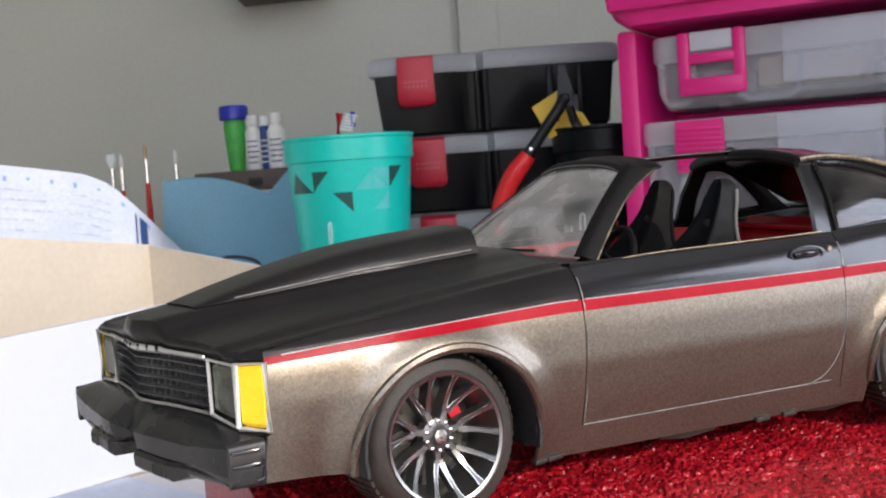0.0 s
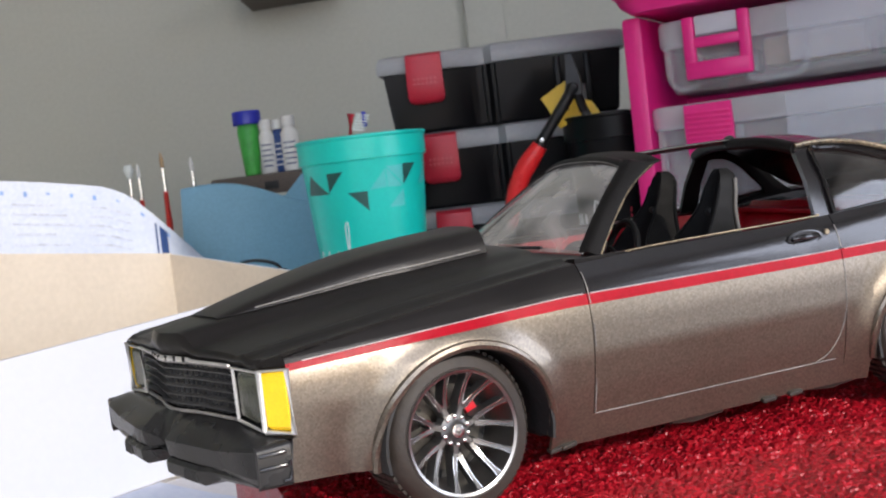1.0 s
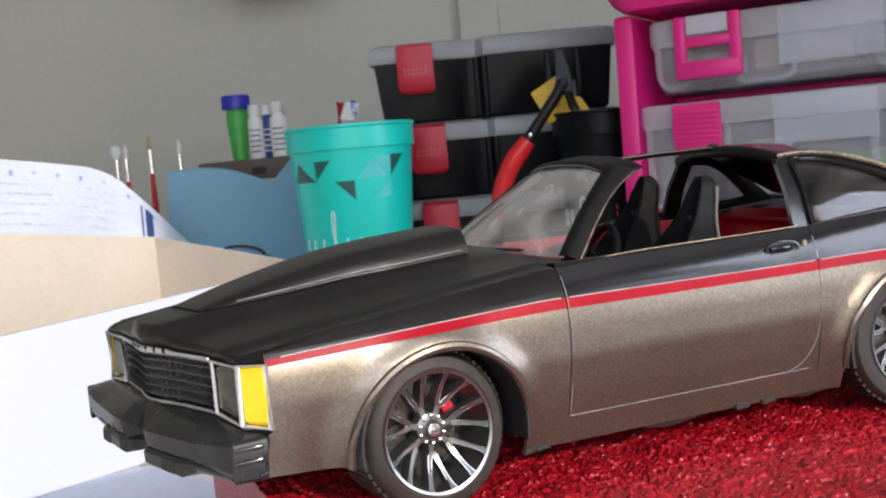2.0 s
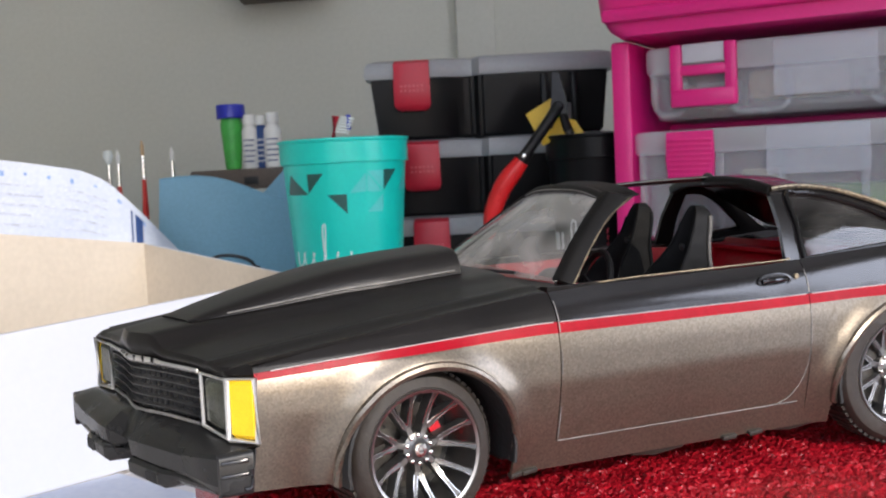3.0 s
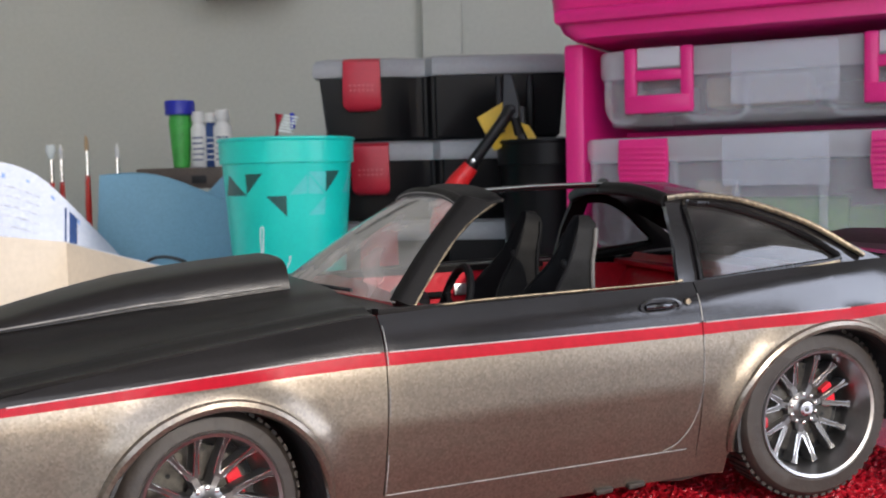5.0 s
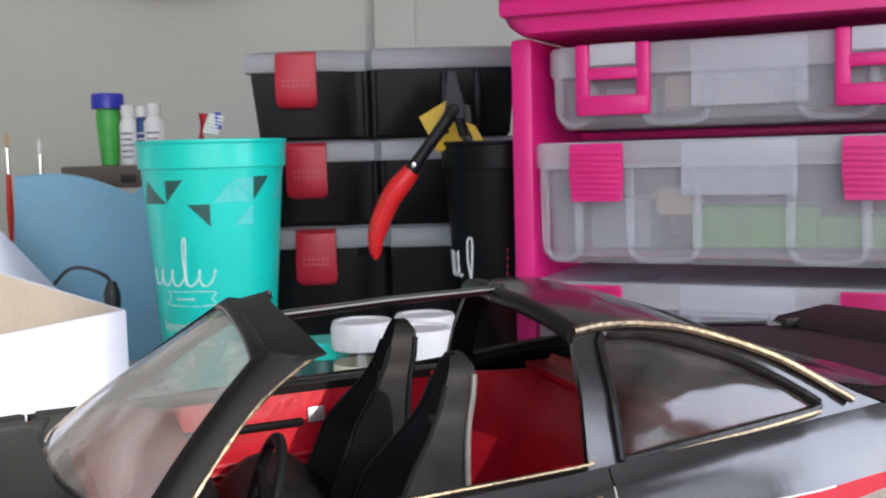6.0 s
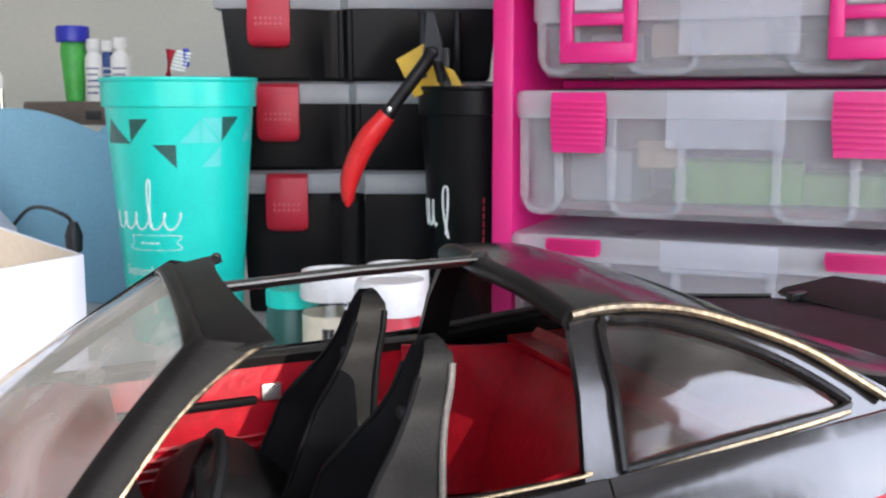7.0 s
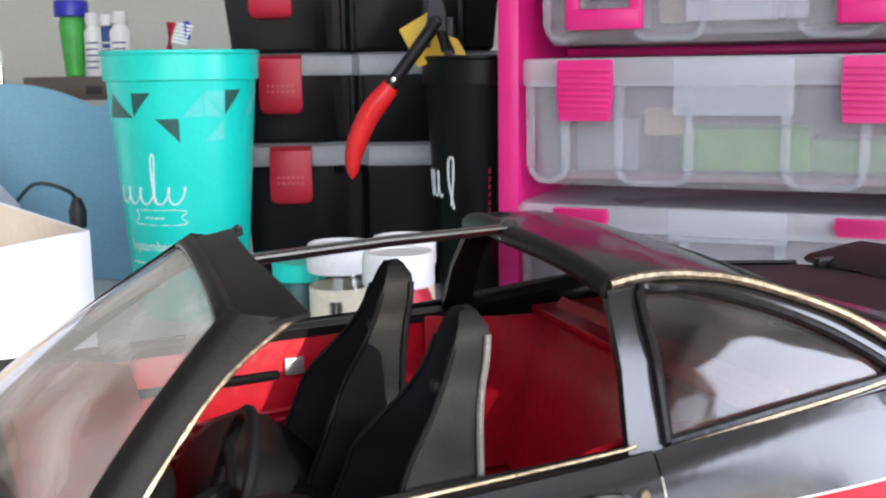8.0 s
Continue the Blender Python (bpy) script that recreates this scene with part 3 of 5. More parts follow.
def print_patch(wall, pts, name, m, parent):
    """A printed patch that hugs the cup: a fan over (angle in degrees, height) points."""
    bm = bmesh.new()
    n = 6
    (a, b, c) = pts
    rows = []
    for i in range(n + 1):
        row = []
        for j in range(n + 1 - i):
            k = n - i - j
            an = (a[0] * i + b[0] * j + c[0] * k) / n
            z = (a[1] * i + b[1] * j + c[1] * k) / n
            row.append(bm.verts.new(wall(radians(an), z)))
        rows.append(row)
    for i in range(n):
        for j in range(n - i):
            bm.faces.new((rows[i][j], rows[i + 1][j], rows[i][j + 1]))
            if j < n - i - 1:
                bm.faces.new((rows[i + 1][j], rows[i + 1][j + 1], rows[i][j + 1]))
    return part(name, bm, m, parent)


def print_stroke(wall, pts, r, name, m, parent):
    """A printed pen stroke that hugs the cup."""
    line = smooth_line([(a, z, 0) for a, z in pts], 5)
    return part(name, tube([wall(radians(p.x), p.y, 0.0) for p in line], r, 6), m, parent)


teal, wall_t = cup("teal_cup", (25.2, 63.1, TZ), "teal", "teal plastic stadium cup with printed triangles and white script", 4.6, 3.35, 15.9, -15.0)
for pts, m in (
    (((-64, 10.25), (-31, 10.25), (-54, 11.45)), "teal_dark"), (((-31, 11.45), (-14, 11.45), (-31, 10.3)), "teal_dark"),
    (((-12, 10.2), (6.5, 10.2), (6.5, 9.05)), "teal_dark"), (((9, 10.25), (25, 11.4), (25, 10.3)), "teal_light"), (((26, 11.5), (43, 11.5), (43, 10.35)), "teal_light"),
    (((26, 9.1), (43, 10.15), (43, 9.1)), "teal_light"), (((26, 10.3), (26, 11.4), (42, 10.25)), "teal_light"), (((43.5, 11.55), (60, 11.55), (43.5, 10.35)), "teal_dark"),
    (((66, 10.3), (78, 11.4), (80, 10.3)), "teal_light"), (((-52, 0.6), (-24, 0.6), (-42, 1.7)), "teal_dark"), (((52, 1.0), (38, 1.0), (46, 2.2)), "teal_light"),
):
    print_patch(wall_t, pts, "triangle_print", m, teal)
wave = [(-64 + 1.55 * k + 3.2 * math.sin(k * 0.72 + 1.2), 6.42 + 0.42 * math.sin(k * 0.72)) for k in range(48)]
print_stroke(wall_t, wave, 0.055, "script_stroke", "print_white", teal)
print_stroke(wall_t, ((-19, 6.1), (-18, 7.3), (-16.5, 8.4), (-19.5, 8.3), (-20, 7.0), (-17, 6.0)), 0.05, "script_stroke", "print_white", teal)
print_stroke(wall_t, ((-40, 5.7), (6, 5.7), (4, 5.35), (6, 5.0), (-40, 5.0), (-38, 5.35), (-40, 5.7)), 0.03, "frame_print", "print_white", teal)

def lettering(wall, text, a0, z0, size, material, parent):
    """Printed letters that hug the cup, from angle a0 onwards."""
    cu = bpy.data.curves.new("lettering", "FONT")
    cu.body, cu.size = text, size
    ob = bpy.data.objects.new("lettering", cu)
    scene.collection.objects.link(ob)
    me = bpy.data.meshes.new_from_object(ob.evaluated_get(bpy.context.evaluated_depsgraph_get()))
    bpy.data.objects.remove(ob)
    bm = bmesh.new()
    bm.from_mesh(me)
    bpy.data.meshes.remove(me)
    for v in bm.verts:
        v.co = Vector(wall(radians(a0) + v.co.x / 3.7, z0 + v.co.y, 0.03))
    return part("lettering", bm, material, parent, flat=True)


lettering(wall_t, "September is", -54, 3.65, 0.70, "print_white", teal)
lettering(wall_t, "Awareness", -30, 2.85, 0.52, "print_white", teal)
for z, a0, a1 in ((5.3, -30, -8), (2.98, -56, -34), (2.98, 10, 32)):
    for k in range(int((a1 - a0) / 5)):
        print_stroke(wall_t, ((a0 + 5 * k, z), (a0 + 5 * k + 3.2, z + 0.03)), 0.06, "print_bar", "print_white", teal)
print_stroke(wall_t, ((-22, 1.75), (-18.5, 2.2), (-20, 2.4), (-21.5, 2.2), (-18, 1.75)), 0.05, "ribbon_print", "print_white", teal)

blackcup, wall_b = cup("black_cup", (43.0, 59.0, TZ), "box_black", "black plastic cup with white script, tools in it", 3.7, 2.7, 15.4, -15.0)
wave = [(-90 + 1.3 * k + 3.0 * math.sin(k * 0.72 + 1.2), 6.7 + 0.7 * math.sin(k * 0.72)) for k in range(26)]
print_stroke(wall_b, wave, 0.08, "script_stroke", "print_white", blackcup)
print_stroke(wall_b, ((-44, 5.6), (-40, 7.0), (-39, 8.1), (-45, 8.0), (-46, 6.8), (-40, 5.4)), 0.08, "script_stroke", "print_white", blackcup)
for k in range(9):
    print_stroke(wall_b, ((2, 4.0 + 0.42 * k), (2.4, 4.28 + 0.42 * k)), 0.06, "print_bar", "latch_red", blackcup)

# pliers hooked over the black cup
pl = thing("pliers", (36.9, 57.4, 0.9), "pliers with a curved red grip hooked in the black cup", "pliers", -28, size=0.88)
g = smooth_line([(-3.0, -0.1, -0.25), (-2.85, -0.1, 1.6), (-1.8, -0.1, 4.0), (-0.2, -0.05, 6.0)], 8)
n = len(g)
part("grip", tube(g, [tr(i / (n - 1), 0, [0, 0.08, 0.4, 0.8, 1], [0.12, 0.42, 0.74, 0.82, 0.66]) for i in range(n)], 14, 0.95), "red_grip", pl, "glossy red dipped grip")
g = smooth_line([(-0.3, -0.05, 5.9), (0.9, 0.0, 7.5), (2.2, 0.1, 9.2), (2.9, 0.2, 10.2)], 6)
n = len(g)
part("arm", tube(g, [tr(i / (n - 1), 0, [0, 0.3, 0.8, 1], [0.55, 0.48, 0.52, 0.66]) for i in range(n)], 12, 0.9), "tool_steel", pl)
part("rivet", lathe([(0.02, -0.62), (0.16, -0.6), (0.2, -0.5), (0.2, -0.3)], 16, (0.05, 0, 6.4), "y"), "chrome", pl)
part("pivot", lathe([(0.02, -0.5), (0.3, -0.48), (0.42, -0.36), (0.44, -0.1)], 20, (2.9, 0.2, 10.1), "y"), "tool_steel", pl, "round steel pivot of the pliers")
part("jaw", loft([[(2.2, -0.15, 9.7), (3.5, -0.15, 9.5), (3.5, 0.4, 9.5), (2.2, 0.4, 9.7)], [(2.4, -0.15, 11.0), (3.5, -0.15, 10.8), (3.5, 0.4, 10.8), (2.4, 0.4, 11.0)], [(2.5, 0, 12.8), (3.0, 0, 12.7), (3.0, 0.3, 12.7), (2.5, 0.3, 12.8)]]), "tool_steel", pl)
part("second_arm", tube(smooth_line([(2.9, 0.3, 10.0), (3.2, 0.6, 9.2), (3.4, 0.9, 8.3)], 5), 0.35, 10), "tool_steel", pl)

yt = thing("yellow_tool", (39.9, 58.6, 1.4), "yellow plastic tool with a black slot standing in a cup", "tool", -28, size=0.88)
part("head", prism([(-2.5, 9.2), (0.2, 10.7), (0.6, 7.4), (-1.2, 6.6)], 0.5), "yellow", yt)
part("slot", prism([(-0.9, 9.0), (-0.6, 9.3), (-0.3, 8.0), (-0.6, 7.9)], 0.56), "dark", yt)
part("blade", prism([(0.9, 8.7), (1.5, 8.5), (3.1, 5.8), (2.2, 5.7)], 0.4), "yellow", yt, "narrow yellow blade")
part("shaft", box((0.8, 0.6, 5.0), (0.7, 0.5, 10.0), 0.15), "dark", yt)

# toothbrush in the teal cup
tb = thing("toothbrush", (24.9, 63.5, TZ + 2.9), "red and blue toothbrush standing in the teal cup", "toothbrush", -28)
part("handle", tube([(1.4, 0.6, 0.1), (0.4, 0.3, 8.0), (-0.35, 0, 13.0), (-0.1, 0, 14.7)], [0.3, 0.35, 0.3, 0.4], 10, 0.7), "latch_red", tb)
bm = bmesh.new()
for k in range(6):
    add_box(bm, (0.35 + 0.09 * k, 0.0, 13.5 + 0.2 * k), (0.9, 0.35, 0.13), 0, Matrix.Rotation(radians(12), 3, "Y"))
part("bristles", bm, "print_white", tb)
part("back_strip", box((0.85, 0.05, 14.2), (0.3, 0.45, 1.1), 0.1), "cap_blue", tb)


# ---- paint jars behind the car ----
def jar(at, r, h, label, body, lid, rz=0):
    t = thing("paint_jar", at, label, "paint jar", rz, group="paint jars")
    part("glass_body", lathe([(r * 0.86, 0), (r * 0.93, 0.1), (r * 0.93, h * 0.62), (r * 0.8, h * 0.7), (r * 0.8, h * 0.74)], 40), body, t)
    part("label", lathe([(r * 0.945, 0.35), (r * 0.95, 0.36), (r * 0.95, h * 0.58), (r * 0.945, h * 0.59)], 40, cap=False), "cream" if body != "latch_red" else "bottle_white", t)
    rings = []
    for q, z, rib in ((0.97, 0.73, 0), (0.985, 0.75, 1), (0.985, 0.95, 1), (0.93, 1.0, 0), (0.8, 1.0, 0), (0.78, 0.985, 0)):
        rings.append([(r * (q + 0.018 * rib * (k % 2)) * math.cos(math.pi * k / 44), r * (q + 0.018 * rib * (k % 2)) * math.sin(math.pi * k / 44), h * z) for k in range(88)])
    bm = loft(rings)
    ld = part("lid", bm, lid, t, "ribbed white screw lid")
    return t, r


for at, r, h, lab, body in (
    ((31.9, 51.2, TZ), 1.75, 5.6, "glass paint jar with a white lid and cream label", "clear"),
    ((33.4, 45.1, TZ), 1.75, 6.0, "paint jar with a white lid and red label", "latch_red"),
    ((35.5, 51.3, TZ), 1.75, 5.7, "white lidded paint jar", "bottle_white"),
):
    t, r = jar(at, r, h, lab, body, "bottle_white")
    bm = bmesh.new()
    for k in range(7):
        a = radians(-122 + 3.4 * k)
        add_box(bm, (r * 0.96 * math.cos(a), r * 0.96 * math.sin(a), h * 0.33), (0.03, 0.05 + 0.03 * (k % 3), h * 0.3), 0, Matrix.Rotation(a, 3, "Z"))
    part("label_bars", bm, "dark", t)
tj = thing("teal_jar", (30.3, 54.3, TZ), "small teal glass jar with a lid", "jar", 0)
part("glass_body", lathe([(1.3, 0), (1.5, 0.15), (1.5, 2.9), (1.35, 3.2)], 36), "teal_dark", tj)
part("lid", lathe([(1.45, 3.2), (1.5, 3.25), (1.5, 4.1), (1.4, 4.2)], 36), "teal", tj)
p = thing("paper_scrap", (30, 40, TZ), "crumpled white paper scrap on the table", "paper", 20)
part("sheet", sheet(lambda u, v: (u, v, 0.15 + 0.35 * noise.noise(Vector((u * 0.5, v * 0.5, 3))) + 0.3), span(-6, 6, 24), span(-5, 5, 20), 0.02), "paper", p)

# ---- open white box, papers, blue tray ----
# beige inner faces paint the shade inside the white box
ob_ = thing("open_box", (11, 42, TZ), "open white cardboard box, inner shade painted beige", "cardboard box", 0)
N, F, K, L = Vector((1.5, 31.8)), Vector((19.4, 44.0)), Vector((11.2, 55.6)), Vector((-6.7, 43.4))
def wall_piece(a, b, za, zb, name):
    c = (N + F + K + L) / 4
    bm = bmesh.new()
    d = (b - a).normalized()
    inw = Vector((-d.y, d.x))
    if inw.dot(c - a) < 0:
        inw = -inw
    base = Vector((11, 42))
    def P(q, z, k):
        w = q + inw * 0.22 * k - base
        return (w.x, w.y, z - TZ)
    o = [P(a, TZ, 0), P(b, TZ, 0), P(b, zb, 0), P(a, za, 0)]
    i = [P(a, TZ, 1), P(b, TZ, 1), P(b, zb, 1), P(a, za, 1)]
    vo, vi = [bm.verts.new(q) for q in o], [bm.verts.new(q) for q in i]
    bm.faces.new(vo).material_index = 0
    bm.faces.new(vi[::-1]).material_index = 1
    for k in range(4):
        bm.faces.new((vo[k], vi[k], vi[(k + 1) % 4], vo[(k + 1) % 4]))
    part(name, bm, ("card", "beige"), ob_, flat=True)
wall_piece(N, F, -0.4, 0.5, "side")
wall_piece(F, K, 0.5, 2.2, "side")
wall_piece(K, L, 2.2, 5.2, "side")
wall_piece(L, N, 5.2, -0.4, "side")
part("bottom", loft([[(q.x - 11, q.y - 42, z) for q in (N, F, K, L)] for z in (0.02, 0.2)]), "beige", ob_, flat=True)
ws_ = thing("paper_sheet", (8.5, 31.5, TZ), "white printed sheet lying on the work table", "paper", 127)
part("page", sheet(lambda u, v: (u, v, 0.05 + 0.06 * (1 + math.sin(u * 0.5 + v * 0.3))), span(-10, 10, 24), span(-4.6, 4.4, 10), 0.03), "paper", ws_)
for k in range(7):
    part("print_bar", sheet(lambda u, v: (u, v, 0.075 + 0.06 * (1 + math.sin(u * 0.5 + v * 0.3))), span(-9, -2 - 0.6 * (k % 3), 9), span(2.0 + 0.3 * k, 2.1 + 0.3 * k, 2)), "lid_grey", ws_)

pp = thing("paper_pile", (6.0, 71, TZ), "curled white printed sheets heaped behind the box", "papers", 0)
def page(u, v):
    x = -22 + 31 * u
    top = 13.3 - 2.6 * max(0, (u - 0.35)) ** 1.4 * 2.2 - 4.0 * max(0, u - 0.72) ** 1.2 * 3 - 15.0 * max(0, u - 0.78) ** 1.1
    return (x, 6.5 * v - 4.2 * u + 0.5 * math.sin(3 * u + 2 * v), 0.2 + 1.22 * top * (v**0.75))
part("sheet", sheet(page, span(0, 1, 40), span(0, 1, 24), 0.03), "paper", pp)
for k in range(9):
    u0 = 0.42 + 0.055 * k
    part("print_bar", sheet(lambda u, v: Vector(page(u, v)) + Vector((0, -0.05, 0.03)), span(u0, u0 + 0.008, 3), span(0.915 - 0.01 * (k % 3), 0.93, 3)), "paper_blue", pp)
for k in range(6):
    v0 = 0.84 - 0.06 * k
    for u0, u1 in ((0.30 + 0.02 * (k % 2), 0.47), (0.50, 0.60 + 0.03 * (k % 3)), (0.68, 0.78)):
        part("print_bar", sheet(lambda u, v: Vector(page(u, v)) + Vector((0, -0.05, 0.03)), span(u0, u1, 9), span(v0, v0 + 0.012, 3)), "print_faint", pp)
part("navy_strip", sheet(lambda u, v: Vector(page(u, v)) + Vector((0, -0.06, 0.03)), span(0.845, 0.862, 4), span(0.55, 0.93, 14)), "navy", pp)
part("thin_line", sheet(lambda u, v: Vector(page(u, v)) + Vector((0, -0.06, 0.03)), span(0.835, 0.839, 3), span(0.55, 0.93, 14)), "navy", pp)

pb = thing("parts_box", (33.5, 15.5, TZ), "small red tinted clear box with two compartments", "parts box", -35, room=False)
part("tray", loft([[(x * s, y * s, z) for x, y in ((-4, -2), (4, -2), (4, 2), (-4, 2))] for s, z in ((0.95, 0.0), (1.0, 2.4), (0.95, 2.4), (0.9, 0.2))]), "bin_red", pb)
part("divider", box((0.3, 0, 1.25), (0.12, 3.6, 2.0), 0.02), "bin_red", pb)
part("lid", box((0, 2.2, 3.6), (8.1, 0.3, 2.4), 0.1), "latch_red", pb, "red lid standing open")

bt = thing("blue_tray", (16.5, 76, TZ), "pale blue plastic tray standing on edge", "tray", -28)
def blue(u, v):
    top = 13.6 - 1.8 * u + 0.6 * math.sin(u * 5)
    return (-6 + 12 * u, 1.5 * math.sin(u * 2.6) + 2 * v, top * v)
part("panel", sheet(blue, span(0, 1, 24), span(0, 1, 12), 0.25), "blue", bt)
part("rim", tube([Vector(blue(u, 1.0)) for u in span(0, 1, 24)], 0.22, 8), "blue", bt)
part("back_flap", prism([(1.5, 11.0), (6.2, 15.4), (6.8, 11.2)], 0.3, Matrix.Translation((0, 3.5, 0))), "blue", bt)
part("flap_stand", box((4.6, 3.5, 5.6), (3, 0.3, 11.3), 0.05), "blue", bt)

cb = thing("cable", (18.4, 66, TZ), "black cable with a moulded plug", "cable", 0)
part("cord", tube(smooth_line([(-4.0, 12, 5.6), (-2.4, 6, 7.4), (-0.6, 0.8, 7.6), (0.3, 0.2, 6.6), (0.2, 0, 3.0), (0.4, 0.6, 0.3)], 8), 0.13, 10), "dark", cb)
part("plug", lathe([(0.3, -1.0), (0.5, -0.8), (0.55, 0.2), (0.35, 0.8), (0.25, 1.0)], 16, (0.3, 0.1, 6.0)), "dark", cb)

# ---- brushes, bottles and their tray at the wall ----
bh = thing("brush_holder", (10.6, 92, TZ), "dark box holding paint brushes", "brush holder", -28)
part("block", box((0, 0, 3.0), (11, 3, 6.0), 0.3), "tray_brown", bh)
for x, y, top, hair in ((7.4, 93.2, 9.3, "print_white"), (8.3, 92.7, 9.3, "bottle_white"), (10.6, 91.8, 10.1, "wood"), (13.3, 90.4, 9.3, "bottle_white")):
    br = thing("paint_brush", (x, y, TZ + 5.6), "red handled paint brush with a bright ferrule", "paint brush", random.uniform(0, 90), group="paint brushes")
    L2 = top - TZ - 5.6
    part("handle", tube([(0, 0, 0), (0, 0, L2 * 0.45), (0.03, 0, L2 * 0.70)], [0.22, 0.3, 0.2], 10), "brush_red" if x < 12 else "tool_steel", br)
    part("ferrule", tube([(0.03, 0, L2 * 0.69), (0.05, 0, L2 * 0.89)], [0.21, 0.17], 10), "chrome", br)
    part("hair", tube([(0.05, 0, L2 * 0.88), (0.04, 0, L2 * 0.95), (0.0, 0, L2)], [0.18, 0.2 if hair != "print_white" else 0.5, 0.05 if hair != "print_white" else 0.35], 10), hair, br)

BOTTLES = 14.4  # height of the stand the bottles are on
tray = thing("bottle_tray", (20.1, 90.4, TZ), "dark brown tray stand with small bottles", "tray", -28)
part("shelf", box((0, 0, BOTTLES - 0.95), (9.5, 4.5, 1.9), 0.2), "tray_brown", tray)
part("leg", box((-3.8, 0, (BOTTLES - 1.9) / 2), (0.8, 3.5, BOTTLES - 1.85), 0.1), "tray_brown", tray)
part("leg", box((3.8, 0, (BOTTLES - 1.9) / 2), (0.8, 3.5, BOTTLES - 1.85), 0.1), "tray_brown", tray)
part("label_plate", box((1.5, -2.3, BOTTLES - 1.1), (1.4, 0.1, 0.7), 0.03), "dark", tray)
def bottle(x, y, r, h, body, cap, label):
    t = thing("paint_bottle", (x, y, TZ + BOTTLES), label, "paint bottle", 0, group="paint bottles")
    part("body", lathe([(r * 0.9, 0), (r, 0.1), (r, h * 0.7), (r * 0.55, h * 0.8), (r * 0.55, h * 0.84)], 24), body, t)
    for k in range(5):
        part("print_bar", tube([(r * 1.01 * math.sin(q), -r * 1.01 * math.cos(q), 0.7 + 0.5 * k) for q in span(-0.9, 0.3 + 0.12 * (k % 3), 7)], 0.07, 6), "navy" if body != "navy" else "bottle_white", t)
    part("cap", lathe([(r * 0.75, h * 0.82), (r * 0.78, h * 0.83), (r * 0.72, h), (0.02, h)], 24), cap, t)
gb = thing("glue_bottle", (19.0, 90.7, TZ + BOTTLES), "green bottle with a wide blue cap", "bottle", 0)
part("body", lathe([(0.65, 0), (0.75, 0.1), (1.05, 4.2), (0.9, 5.0)], 28), "green", gb)
part("cap", lathe([(1.3, 4.85), (1.36, 4.9), (1.36, 6.0), (1.28, 6.15), (0.02, 6.15)], 32), "cap_blue", gb)
bottle(20.6, 89.8, 0.75, 5.1, "bottle_white", "bottle_white", "slim white paint bottle with a printed label")
bottle(21.7, 89.9, 0.7, 5.0, "navy", "bottle_white", "slim navy labelled paint bottle with a white cap")
bottle(22.7, 89.0, 0.85, 5.2, "bottle_white", "bottle_white", "slim white paint bottle with a printed label")

# dark shelf high on the wall, with leaves trailing over its edge
sf = thing("wall_shelf", spot(-16, 116, 28.4), "dark brown shelf high on the wall", "shelf", TURN, shell=True)
part("board", loft([[(x, y, z) for x, y, z in ((-6 + g, -5 + g, h), (6 - g, -5 + g, h + 0.5), (6 - g, 5.9, h + 0.5), (-6 + g, 5.9, h))] for h, g in ((0.0, 0.4), (0.4, 0.0), (2.6, 0.0), (3.0, 0.4))]), "tray_brown", sf)
lf = thing("hanging_plant", spot(-16, 110.5, 28.1), "dark green trailing leaves at the edge of a shelf", "plant", TURN, shell=True)
bm = bmesh.new()
for k in range(60):
    c = Vector((random.uniform(-4.5, 4.5), random.uniform(-0.8, 0.4), random.uniform(0.2, 4)))
    rot = Euler((random.uniform(0, 3), random.uniform(0, 3), random.uniform(0, 3))).to_matrix()
    v = [bm.verts.new(c + rot @ Vector(q)) for q in ((0, 0, 0), (0.5, 0.15, 0.9), (0, 0, 2.0), (-0.5, 0.15, 0.9))]
    bm.faces.new(v)
part("leaves", bm, "leaf", lf)
part("stem", tube(smooth_line([(-4, 0, 3), (0, 0.5, 2.2), (3, 0.4, 3.0), (5, 0.5, 3.2)], 5), 0.15, 8), "leaf", lf)


# ---- red display base ----
base = thing("display_base", (6.2, -1.0, TZ), "rough cast display base painted glossy red", "display base", 0, room=False)
BX0, BX1, BY0, BY1 = -1.7, 14.3, -8.5, 5.6


BLOBS = ((2.5, -3.82, 0.28, 0.1), (2.86, -4.38, 0.16, -0.16), (5.38, -4.53, 0.2, 0.07), (7.64, -3.01, 0.2, 0.08), (4.95, -1.82, 0.4, -0.14), (3.6, -6.0, 0.2, -0.12), (9.5, -6.2, 0.25, 0.08))
GROOVE = (4.21, -2.69, 3.97, -5.79)


